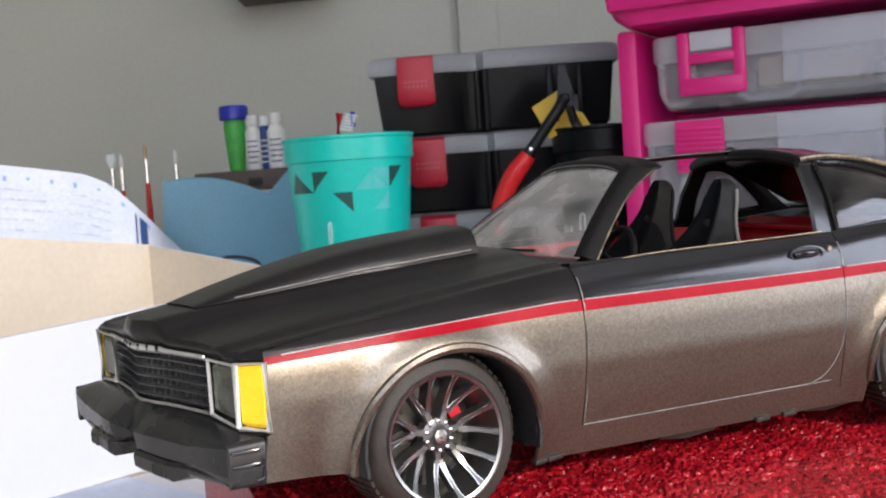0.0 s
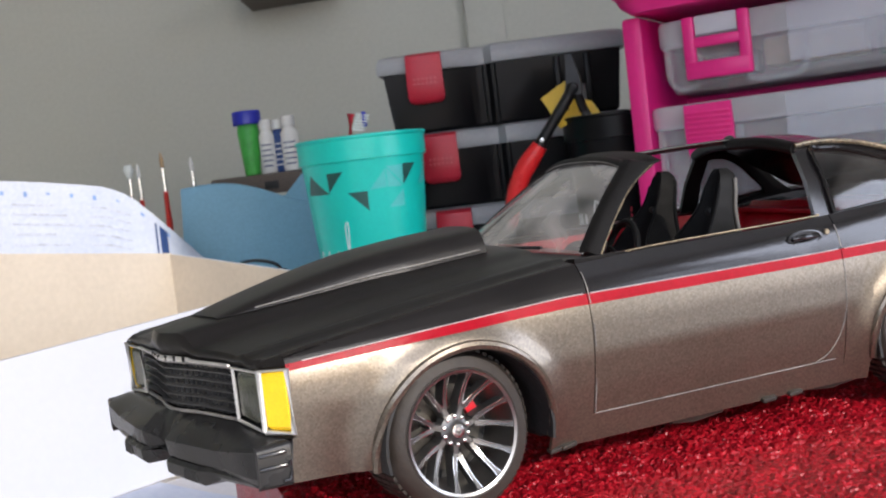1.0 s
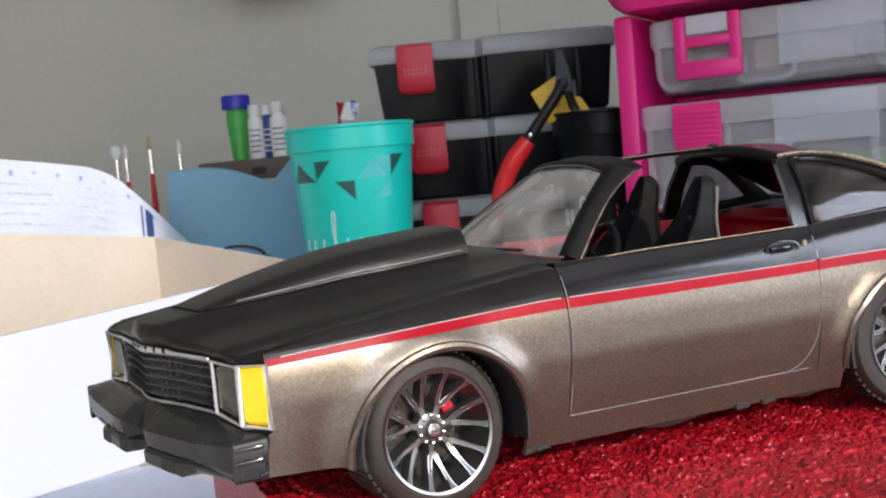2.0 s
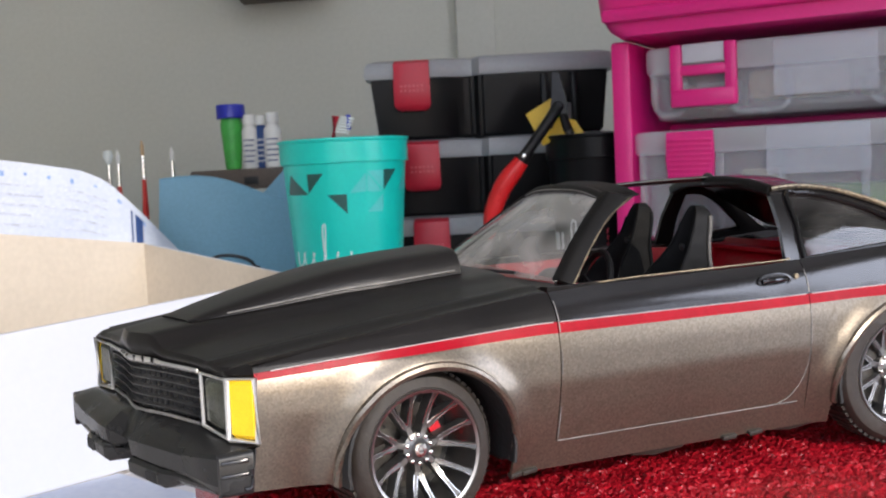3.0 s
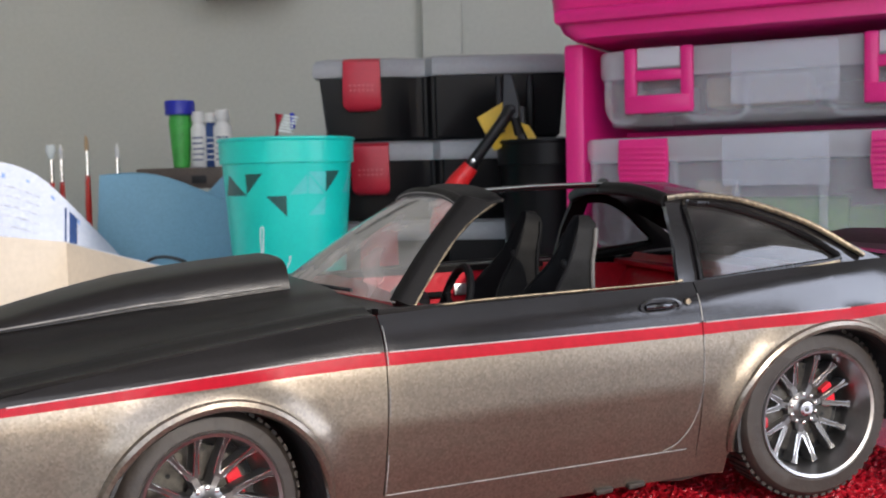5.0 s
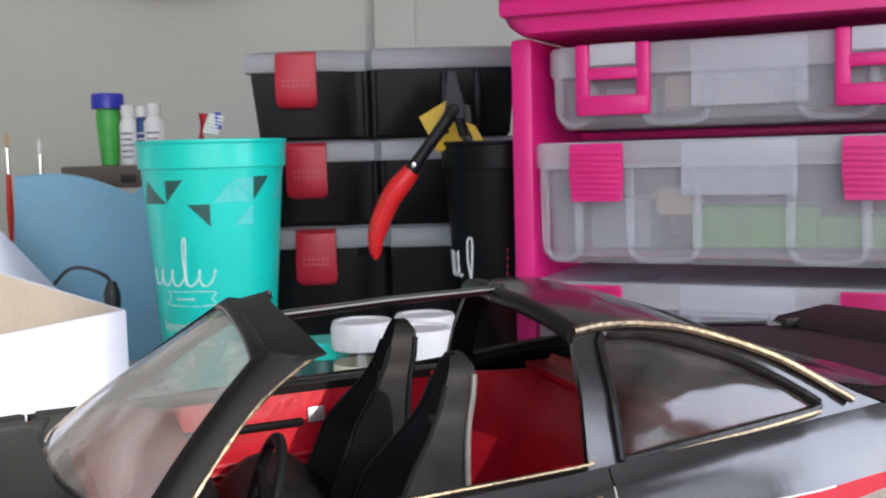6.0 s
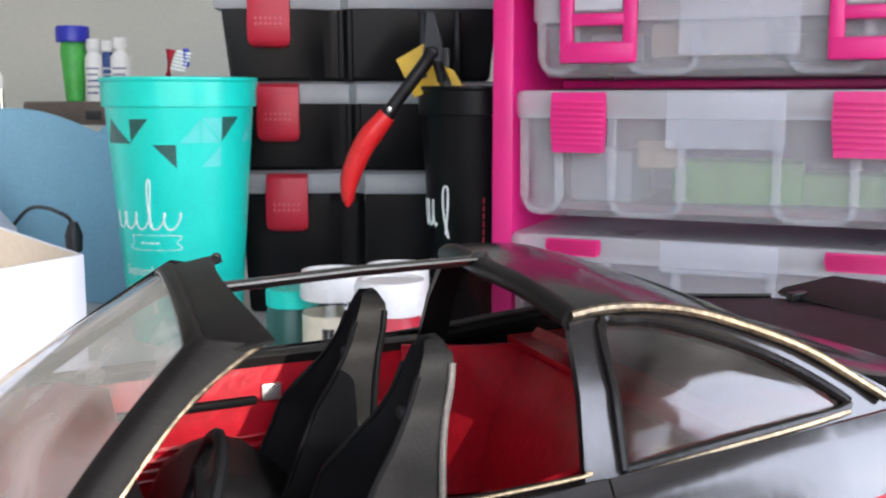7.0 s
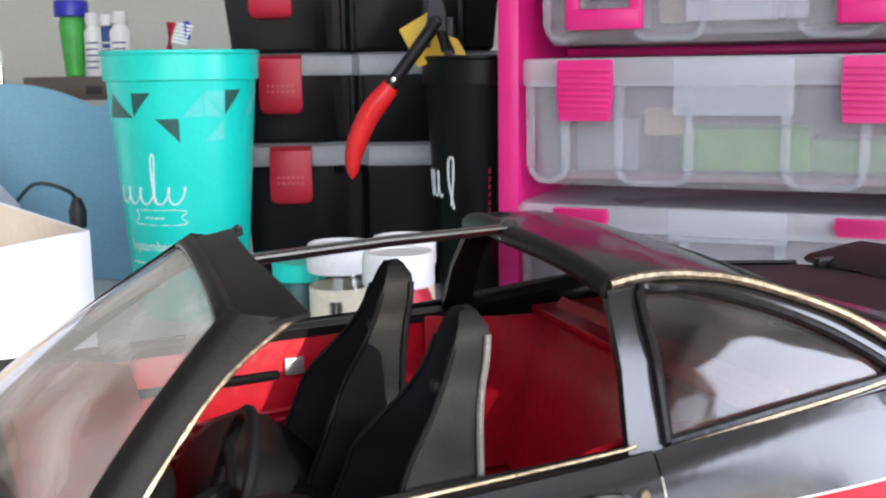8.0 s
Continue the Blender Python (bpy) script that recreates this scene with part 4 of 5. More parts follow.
def lumps(x, y):
    """Grit of small rounded grains, with a groove, smooth blobs of paint and a pit or two."""
    p = Vector((x, y, 0))
    d = noise.voronoi(p * 10.5 + Vector((0.3 * noise.noise(p * 3.0), 0, 0)))[0][0]
    grain = 0.075 * math.sqrt(max(0.0, 1 - (d / 0.62) ** 2)) * (0.75 + 0.5 * noise.noise(p * 4.0 + Vector((9, 0, 0))))
    z = 0.05 * noise.noise(p * 1.4) + 0.02 * noise.noise(p * 20.0)
    smooth = 0.0
    for cx, cy, r, h in BLOBS:
        q = math.exp(-(((x - cx) ** 2 + (y - cy) ** 2) / r**2))
        z += h * q
        smooth = max(smooth, q if h > 0 else 0.0)
    ax, ay, bx, by = GROOVE
    t = max(0.0, min(1.0, ((x - ax) * (bx - ax) + (y - ay) * (by - ay)) / ((bx - ax) ** 2 + (by - ay) ** 2)))
    z -= 0.07 * math.exp(-((math.hypot(x - ax - t * (bx - ax), y - ay - t * (by - ay)) / 0.10) ** 2))
    return z + grain * (1 - 0.9 * smooth) - 0.12


part("top", sheet(lambda x, y: (x - 6.2, y + 1.0, lumps(x, y) - TZ), span(BX0, BX1, 470), span(BY0, BY1, 420)), "base", base, "pitted glossy red top")
bm = bmesh.new()
loop = [(x, BY0) for x in span(BX0, BX1, 80)] + [(BX1, y) for y in span(BY0, BY1, 60)][1:] + [(x, BY1) for x in span(BX1, BX0, 80)][1:] + [(BX0, y) for y in span(BY1, BY0, 60)][1:-1]
add_loft(bm, [[(x - 6.2, y + 1.0, lumps(x, y) - TZ) for x, y in loop], [(x - 6.2, y + 1.0, -0.3 - TZ) for x, y in loop], [(x - 6.2, y + 1.0, 0.02) for x, y in loop]], cap=False)
part("side", bm, "base", base)

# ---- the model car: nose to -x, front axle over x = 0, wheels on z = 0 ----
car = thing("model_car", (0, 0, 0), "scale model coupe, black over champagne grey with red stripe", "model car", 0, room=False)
WB, FR, RR = 10.85, 1.30, 1.42
HALF = ([-3.3, -2.5, -1, 0, 3, 8, 11, 14, 16.2], [3.16, 3.34, 3.52, 3.6, 3.68, 3.66, 3.68, 3.5, 3.1])
TOPZ = ([-3.3, -2, 0, 2.45, 4, 8, 10, 12, 14, 16.2], [2.82, 3.04, 3.34, 3.62, 3.68, 3.74, 3.86, 3.94, 3.92, 3.8])
STRIPE = ([-2.6, 0, 2.4, 8, 12, 16.2], [2.80, 2.98, 3.08, 3.07, 3.12, 3.2])
SWIDE = ([-2.6, 2.4, 16], [0.05, 0.088, 0.095])
INSET = ([0.6, 1.0, 1.6, 2.2, 2.7, 3.05, 3.3, 3.5, 3.65, 3.8, 4.0], [0.46, 0.33, 0.15, 0.02, 0.0, 0.035, 0.10, 0.2, 0.33, 0.5, 0.62])


ARCHES = ((0.28, 1.25, 1.60, 1.46), (WB, 1.38, 1.68, 1.58))


def side_y(x, z):
    """How far out the body's flank stands."""
    top = tr(x, 0, *TOPZ)
    zz = z + (3.7 - top) * max(0, (z - 2.2) / 1.5)
    flare = 0.0
    for hx, hz, rx, rz in ARCHES:
        d = math.hypot((x - hx) / rx, (z - hz) / rz) * 1.6
        flare = max(flare, 0.13 * math.exp(-(((d - 1.6) / 0.28) ** 2)))
    return tr(x, 0, *HALF) - tr(zz, 0, *INSET) + flare


def low_z(x, sill):
    for hx, hz, rx, rz in ARCHES:
        if abs(x - hx) < rx:
            return max(sill, hz + rz * math.sqrt(1 - ((x - hx) / rx) ** 2))
    return sill


def flank(x0, x1, sill, sgn):
    """One panel of the flank: grey below, red stripe, black above."""
    xs = span(x0, x1, max(6, int((x1 - x0) * 9)))
    for hx, hz, rx, rz in ARCHES:
        xs += [hx + rx * math.cos(math.pi * k / 28) for k in range(29)] + [hx - rx - 0.004, hx + rx + 0.004]
    xs = sorted({round(x, 4) for x in xs if x0 - 1e-6 <= x <= x1 + 1e-6})
    bm = bmesh.new()
    cols = []
    for x in xs:
        s, w, top = tr(x, 0, *STRIPE), tr(x, 0, *SWIDE), tr(x, 0, *TOPZ)
        lo = min(low_z(x, sill), s - w - 0.02)
        zs = span(lo, s - w, 15) + [s + w] + span(s + w, top, 8)[1:]
        cols.append([bm.verts.new((x, sgn * side_y(x, z), z)) for z in zs])
    for a, b in zip(cols, cols[1:]):
        for i in range(len(a) - 1):
            f = bm.faces.new((a[i], a[i + 1], b[i + 1], b[i]))
            f.material_index = 0 if i < 14 else 1 if i == 14 else 2
    bmesh.ops.recalc_face_normals(bm, faces=bm.faces)
    bmesh.ops.solidify(bm, geom=bm.faces[:], thickness=0.06)
    return bm


PAINT = ("silver", "stripe", "gloss_black")
for sgn in (-1, 1):
    part("front_fender", flank(-2.55, 2.79, 1.0, sgn), ("silver", "stripe", "black"), car)
    door = part("door", flank(2.81, 8.60, 1.14, sgn), PAINT, car)
    part("quarter_panel", flank(8.62, 15.9, 1.0, sgn), PAINT, car)
    # rocker below the door
    part("rocker", sheet(lambda x, z: (x, sgn * (side_y(x, z) - 0.015), z), span(1.90, 9.15, 40), span(0.66, 1.135, 6), 0.05), "silver", car)
    # lips of the wheel arches
    for hx, hz, rx, rz in ARCHES:
        pts = []
        for k in range(41):
            a = math.pi * (-0.06 + 1.12 * k / 40)
            x, z = hx + rx * math.cos(a), hz + rz * math.sin(a)
            pts.append((x, sgn * (side_y(x, z) + 0.0), z))
        part("wheel_arch_lip", tube(pts, 0.08, 8), "silver", car)
        # dark arch liner
        deep = 1.7 if hx < 5 else 2.52
        part("wheel_arch_liner", sheet(lambda a, v: (hx + (rx - 0.02) * math.cos(a), sgn * (deep + (side_y(hx, hz + rz) - 0.1 - deep) * v), hz + (rz - 0.02) * math.sin(a)), span(-0.2, math.pi + 0.2, 20), span(0, 1, 3), 0.05), "under", car)
    # door handle in its recess
    hy = side_y(7.87, 3.45)
    part("handle_recess", loft([[(7.87 + 0.36 * math.cos(a) * q, sgn * (hy + d), 3.46 + 0.125 * math.sin(a) * q) for a in span(0, 2 * math.pi * 15 / 16, 16)] for q, d in ((1.12, -0.03), (1.1, 0.035), (0.95, 0.04), (0.9, 0.005))]), "gloss_black", door, "recessed door handle cup")
    part("handle", tube([(7.60, sgn * (hy + 0.03), 3.46), (7.71, sgn * (hy + 0.08), 3.47), (8.03, sgn * (hy + 0.08), 3.47), (8.14, sgn * (hy + 0.03), 3.46)], 0.042, 8), "gloss_black", door)
    part("lock", lathe([(0.05, -0.03), (0.055, 0.0), (0.05, 0.03), (0.02, 0.02)], 14, (8.39, sgn * (hy - 0.005), 3.5), "y"), "worn_metal", door)

    for x0, z0, x1, z1 in ((2.83, 1.15, 8.4, 1.16), (2.83, 1.2, 2.83, 1.75), (2.83, 2.3, 2.83, 2.7), (8.61, 2.24, 8.615, 2.95), (8.615, 3.2, 8.61, 3.6), (2.83, 3.0, 2.83, 3.5)):
        part("worn_or_glint_edge", tube([(x0 + (x1 - x0) * q, sgn * (side_y(x0 + (x1 - x0) * q, z0 + (z1 - z0) * q) + 0.002), z0 + (z1 - z0) * q) for q in span(0, 1, 9)], 0.012, 5), "seat_grey", door, "pale worn door edge")
    part("worn_or_glint_edge", tube([(x, sgn * (side_y(x, z) + 0.002), z) for x, z in [(p.x, p.y) for p in smooth_line([(8.61, 2.22, 0), (8.56, 1.85, 0), (8.42, 1.52, 0), (8.2, 1.28, 0), (7.95, 1.18, 0)], 4)]], 0.011, 5), "seat_grey", door, "pale curved line of the door's lower corner")
    for x, z in ((2.05, 0.64), (2.3, 0.66), (6.9, 0.65), (7.5, 0.66)):
        part("glue_chip", box((x, sgn * 3.22, z + 0.02), (0.34, 0.14, 0.09), 0.03, Euler((0.2, 0.08 * math.sin(x * 5), 0.15)).to_matrix()), "rubber", car, "grey lump of glue under the sill")

# fuel cap on the near quarter
fy = side_y(13.1, 3.0)
part("fuel_cap", lathe([(0.23, 0.03), (0.23, -0.04), (0.19, -0.06), (0.02, -0.05)], 20, (13.2, -fy, 2.92), "y"), "under", car, "black fuel filler ring")

fc = part("fuel_cap", lathe([(0.13, -0.03), (0.14, -0.08), (0.09, -0.11), (0.02, -0.10)], 5, (13.2, -fy, 2.92), "y"), "rim_lip", car, "bright star shaped fuel cap")
# pale tubes paint in the reflection along the stripe's upper edge
for sgn in (-1, 1):
    for x0, x1 in ((-2.3, 2.72), (2.87, 8.54), (8.68, 11.2)):
        pts = []
        for x in span(x0, x1, 24):
            z = tr(x, 0, *STRIPE) + tr(x, 0, *SWIDE)
            pts.append((x, sgn * (side_y(x, z) + 0.001), z))
        part("stripe_glint", tube(pts, 0.011, 5), "bright_trim", car, "thin pale line that paints a glint along the stripe")


def hood_z(x, y):
    w = tr(x, 0, *HALF) - 0.5
    q = min(1, abs(y) / w)
    crown = tr(x, 0, [-3.3, -2.4, 0, 3], [0.10, 0.16, 0.22, 0.16])
    z = tr(max(x, -3.3), 0, *TOPZ) + 0.02 + crown * (1 - q**2.2)
    # raised centre that runs to a point at the nose
    z += tr(x, 0, [-3.3, -2.6, 0, 3], [0.27, 0.24, 0.12, 0.06]) * (1 / (1 + math.exp((abs(y) - tr(x, 0, [-3.3, 0, 3], [0.72, 1.5, 1.9])) * tr(x, 0, [-3.3, 0], [16, 9]))))
    # crease along the fender
    z += 0.05 * math.exp(-(((abs(y) - (w - 0.28)) / 0.12) ** 2))
    return z


def nose_x(y):
    """The nose in plan: a soft V."""
    return tr(abs(y), 0, [0, 0.35, 0.9, 2.0, 2.95, 3.3], [-3.18, -3.13, -3.0, -2.87, -2.83, -2.6])


def hood(u, v):
    y = -1 + 2 * v
    x = nose_x(y * 3.1) + (2.75 - nose_x(y * 3.1)) * u
    w = tr(x, 0, *HALF) - 0.37
    return (x, y * w, hood_z(x, y * w))


part("hood", sheet(hood, span(0, 1, 60), span(0, 1, 61), 0.06), "black", car)
# nose lip that turns down to the grille, rounded over its edge
part("nose_lip", sheet(lambda v, k: (hood(0, v)[0] - 0.07 * math.sin(math.pi * min(1.0, k * 1.3)) + 0.03 * k, hood(0, v)[1], hood(0, v)[2] - 0.0 - (hood(0, v)[2] - 2.77) * k), span(0, 1, 61), span(0, 1, 8), 0.05), "black", car)
for sgn in (-1, 1):
    # corner of the fender over the indicator
    rings = []
    for x in (-2.84, -2.8, -2.7, -2.6, -2.5):
        o, h = tr(x, 0, [-2.84, -2.78, -2.5], [2.98, 3.06, 3.29]), hood_z(x, tr(x, 0, *HALF) - 0.4)
        rings.append([(x, sgn * (o - 0.34), h - 0.01), (x, sgn * (o - 0.16), h - 0.03), (x, sgn * (o - 0.05), h - 0.10), (x, sgn * o, 2.83), (x, sgn * (o - 0.04), 2.79), (x, sgn * 2.7, 2.79)])
    part("fender_corner", loft(rings), "black", car)


def scoop(u, v):
    """Cowl scoop: low and narrow in front, open and tall at the rear."""
    x = -2.45 + 4.65 * u
    w = 0.62 + 0.56 * min(1, u * 1.5) ** 0.7
    h = 0.02 + 0.43 * (1 - (1 - min(1, u / 0.85)) ** 2.0)
    y = -1 + 2 * v
    prof = (1 - abs(y) ** 9) ** 0.75
    return (x, y * w, hood_z(x, y * w) + h * prof * (1 - 0.10 * y * y) + 0.01)


sc = part("hood_scoop", sheet(scoop, span(0, 1, 44), [0.5 - 0.5 * math.cos(math.pi * k / 48) for k in range(49)], 0.05), "black", car)
part("scoop_mouth", sheet(lambda v, k: (2.17, (2 * v - 1) * 1.15, hood_z(2.17, (2 * v - 1) * 1.15) + k * 0.41 * (1 - abs(2 * v - 1) ** 9) ** 0.75), span(0.02, 0.98, 30), span(0, 1, 4), 0.03), "under", sc)
for s in (-1, 1):
    part("trim_line", tube([Vector(scoop(u, 0.5 + s * 0.497)) + Vector((0, s * 0.03, 0.03)) for u in span(0.12, 0.97, 30)], 0.016, 6), "seat_grey", sc, "worn pale seam along the scoop")

# ---- front end ----
g = part("grille", loft([[(nose_x(y) + 0.14, y, 1.93), (nose_x(y) + 0.14, y, 2.74), (nose_x(y) + 0.35, y, 2.74), (nose_x(y) + 0.35, y, 1.93)] for y in [-1.99, -1.5, -1, -0.5, 0, 0.5, 1, 1.5, 1.99]]), "under", car, "black egg-crate grille")
for k in range(5):
    z = 2.03 + 0.15 * k
    part("grille_bar", loft([[(nose_x(y) + 0.01, y, z - 0.012), (nose_x(y), y, z + 0.01), (nose_x(y) + 0.13, y, z + 0.03), (nose_x(y) + 0.13, y, z - 0.03)] for y in span(-1.97, 1.97, 21)]), "grille_edge", g)
for k in range(27):
    y = -1.92 + 3.84 * k / 26
    part("grille_slat", box((nose_x(y) + 0.11, y, 2.34), (0.06, 0.016, 0.76)), "under", g)
part("grille_surround", tube([(nose_x(2.0) + 0.03, -2.02, 1.92), (nose_x(2.0) + 0.03, -2.02, 2.72)] + [(nose_x(y) - 0.01, y, 2.76) for y in span(-1.95, 1.95, 21)] + [(nose_x(2.0) + 0.03, 2.02, 2.72), (nose_x(2.0) + 0.03, 2.02, 1.92)] + [(nose_x(y) + 0.03, y, 1.91) for y in span(1.95, -1.95, 21)], 0.03, 8), "seat_grey", g, "worn silver grille surround")
# bright strip under the nose, thicker over the middle, with the badge on it
part("nose_strip", tube([(nose_x(y) - 0.03, y, 2.79 + 0.02 * (abs(y) < 0.8)) for y in span(-2.02, 2.02, 33)], [0.028 + 0.022 * math.exp(-((y / 0.8) ** 4)) for y in span(-2.02, 2.02, 33)], 6), "bright_trim", g, "bright strip along the nose")
for k in range(6):
    y = -0.72 + 0.25 * k
    part("badge_bar", box((nose_x(y) - 0.06, y, 2.82), (0.03, 0.09, 0.08), 0.012), "pillar", g)
for s in (-1, 1):
    a, b, d = Vector((nose_x(2.08) + 0.02, s * 2.08, 0)), Vector((-2.86 + 0.06 * (s > 0), s * 2.98, 0)), Vector((-2.55 + 0.22 * (s > 0), s * 3.32, 0))
    hl = part("headlight", loft([[a + Vector((0.3, 0, 1.93)), b + Vector((0.3, 0, 1.88)), b + Vector((0.3, 0, 2.74)), a + Vector((0.3, 0, 2.73))],
                                 [a + Vector((0.06, s * 0.03, 1.95)), b + Vector((0.06, -s * 0.03, 1.9)), b + Vector((0.06, -s * 0.03, 2.71)), a + Vector((0.06, s * 0.03, 2.7))],
                                 [a + Vector((0.0, s * 0.10, 2.03)), b + Vector((0.0, -s * 0.10, 1.99)), b + Vector((0.0, -s * 0.10, 2.63)), a + Vector((0.0, s * 0.10, 2.62))]]), "lamp_lens", car, "square smoky headlight lens")
    part("bezel", tube([a + Vector((-0.02, 0, 1.92)), b + Vector((-0.02, 0, 1.86)), b + Vector((-0.02, 0, 2.76)), a + Vector((-0.02, 0, 2.75)), a + Vector((-0.02, 0, 1.92))], 0.03, 8), "bright_trim", hl, "bright lamp bezel")
    ind = part("indicator", loft([[b + Vector((0.3, -s * 0.1, 1.88)), d + Vector((0.1, -s * 0.2, 1.86)), d + Vector((0.1, -s * 0.2, 2.78)), b + Vector((0.3, -s * 0.1, 2.76))],
                                  [b + Vector((0.08, s * 0.06, 1.88)), d + Vector((-0.02, 0, 1.86)), d + Vector((-0.02, 0, 2.78)), b + Vector((0.04, s * 0.04, 2.76))],
                                  [b + Vector((0.0, s * 0.10, 1.95)), d + Vector((-0.08, s * 0.02, 1.93)), d + Vector((-0.08, s * 0.02, 2.71)), b + Vector((0.0, s * 0.10, 2.69))]]), "amber", car, "amber corner indicator lens")
    part("bezel", tube([b + Vector((-0.02, s * 0.05, 1.86)), d + Vector((-0.03, 0.02 * s, 1.83)), d + Vector((-0.03, 0.02 * s, 2.79)), b + Vector((-0.02, s * 0.05, 2.78)), b + Vector((-0.02, s * 0.05, 1.86))], 0.048, 8), "bright_trim", ind, "bright lamp bezel")


# bumper: broad shelf that slopes down from the lamps, angular beak with a notched middle, lower lip with dark slots
def bumper_ring(y):
    ay = abs(y)
    xf = tr(ay, 0, [0, 0.3, 0.55, 0.9, 1.6, 2.4, 3.0, 3.3], [-3.34, -3.34, -3.52, -3.52, -3.44, -3.36, -3.30, -3.2])
    zt = tr(ay, 0, [0, 0.3, 0.55, 0.9, 2.2, 3.0, 3.3], [1.42, 1.42, 1.54, 1.56, 1.58, 1.66, 1.68])
    zr = tr(ay, 0, [0, 2.0, 2.9, 3.3], [1.88, 1.88, 1.84, 1.76])
    zb = tr(ay, 0, [0, 0.3, 0.55, 1.6, 2.4, 3.3], [1.24, 1.24, 1.14, 1.12, 1.16, 1.10])
    xr = nose_x(y) + 0.08
    return [(-2.7, y, zr + 0.01), (xr, y, zr), (xr * 0.55 + xf * 0.45, y, zr * 0.55 + zt * 0.45 + 0.05), (xf + 0.05, y, zt + 0.03), (xf, y, zt - 0.03), (xf + 0.04, y, zb + 0.12), (xf + 0.12, y, zb), (-2.7, y, zb)]


def lip_ring(y):
    ay = abs(y)
    xf = tr(ay, 0, [0, 0.35, 0.6, 1.7, 2.0, 3.0], [-3.3, -3.3, -3.56, -3.48, -3.34, -3.2])
    zb = tr(ay, 0, [0, 0.35, 0.6, 1.7, 2.0, 3.0], [1.12, 1.12, 0.90, 0.90, 1.02, 1.04])
    return [(-2.8, y, 1.22), (xf + 0.06, y, 1.22), (xf, y, 1.16), (xf + 0.01, y, zb + 0.08), (xf + 0.10, y, zb), (-2.8, y, zb)]


ys = [0, 0.15, 0.3, 0.35, 0.55, 0.6, 0.9, 1.2, 1.6, 1.7, 2.0, 2.2, 2.4, 2.7, 3.0, 3.15, 3.3]
ys = [-y for y in ys[:0:-1]] + ys
bp_ = part("front_bumper", loft([bumper_ring(y) for y in ys]), "bumper", car, "angular black front bumper with a notched beak", sharp=22)
part("lower_lip", loft([lip_ring(y) for y in ys if abs(y) <= 3.0]), "bumper", bp_, sharp=22)
for s in (-1, 1):
    # dark slot let into the lip
    part("slot", loft([[(x - 0.012, s * y, z) for z in (0.97, 1.13)] + [(x + 0.1, s * y, z) for z in (1.13, 0.97)] for y, x in ((1.25, lip_ring(1.25)[2][0]), (1.66, lip_ring(1.66)[2][0]))]), "under", bp_, "dark slot in the lip")
    # wrapped end with two bright-edged ribs and a raised rear edge
    part("bumper_end", loft([[(-3.2, s * (3.26 + g), z0), (-2.72, s * (3.33 + g), z0 + 0.02), (-2.7, s * (3.33 + g), z1), (-3.2, s * (3.26 + g), z1 - 0.04)] for g, z0, z1 in ((0, 1.06, 1.76), (0.07, 1.09, 1.73), (0.09, 1.14, 1.68))]), "bumper", bp_, sharp=50)
    for z in (1.60, 1.40):
        part("end_rib", box((-2.98, s * 3.39, z), (0.42, 0.06, 0.07), 0.03, Matrix.Rotation(s * radians(9), 3, "Z") @ Matrix.Rotation(radians(-4), 3, "Y")), "gloss_black", bp_)
    part("end_rib", tube(smooth_line([(-2.86, s * 3.42, 1.18), (-2.76, s * 3.43, 1.20), (-2.74, s * 3.43, 1.34), (-2.75, s * 3.43, 1.48)], 4), 0.026, 6), "gloss_black", bp_)

# ---- underbody ----
part("underbody", box((6.4, 0, 1.05), (16.5, 3.3, 0.7), 0.1), "under", car)
part("floor_pan", box((5.6, 0, 0.95), (7.4, 5.9, 0.25), 0.05), "under", car)
# lumps for the chips under the sills, no part of an exhaust
for x, y in ((2.9, -2.6), (8.6, -2.8), (5.4, -2.9)):
    part("underside_lump", tube([(x - 0.5, y, 0.66), (x, y, 0.6), (x + 0.6, y, 0.66)], 0.14, 8), "rubber", car)
part("tail_panel", loft([[(16.0, y, 0.9), (16.1, y, 2.3), (15.9, y, 3.75), (15.6, y, 3.75), (15.6, y, 0.9)] for y in span(-3.05, 3.05, 9)]), "black", car)
part("rear_bumper", loft([[(16.0, y, 1.3), (16.6 - 0.06 * y * y * 0.5, y, 1.4), (16.6 - 0.06 * y * y * 0.5, y, 1.95), (16.0, y, 2.05)] for y in span(-3.2, 3.2, 11)]), "gloss_black", car)
part("deck_lid", sheet(lambda u, v: (12.6 + 3.4 * u, (2 * v - 1) * (tr(12.6 + 3.4 * u, 0, *HALF) - 0.5), tr(12.6 + 3.4 * u, 0, *TOPZ) - 0.06 + 0.08 * (1 - (2 * v - 1) ** 2)), span(0, 1, 16), span(0, 1, 21), 0.06), "pillar", car)
part("rear_spoiler", loft([[(15.7 + 0.1 * abs(y), y, 3.84), (16.1, y, 4.00 - 0.03 * abs(y)), (17.3, y, 4.12 - 0.03 * abs(y)), (17.3, y, 4.02 - 0.03 * abs(y)), (16.1, y, 3.76)] for y in span(-2.7, 2.7, 13)]), "pillar", car, "flat black deck spoiler")
for y in (-2.2, 2.2):
    part("spoiler_foot", box((15.95, y, 3.76), (0.4, 0.15, 0.36), 0.03), "black", car)


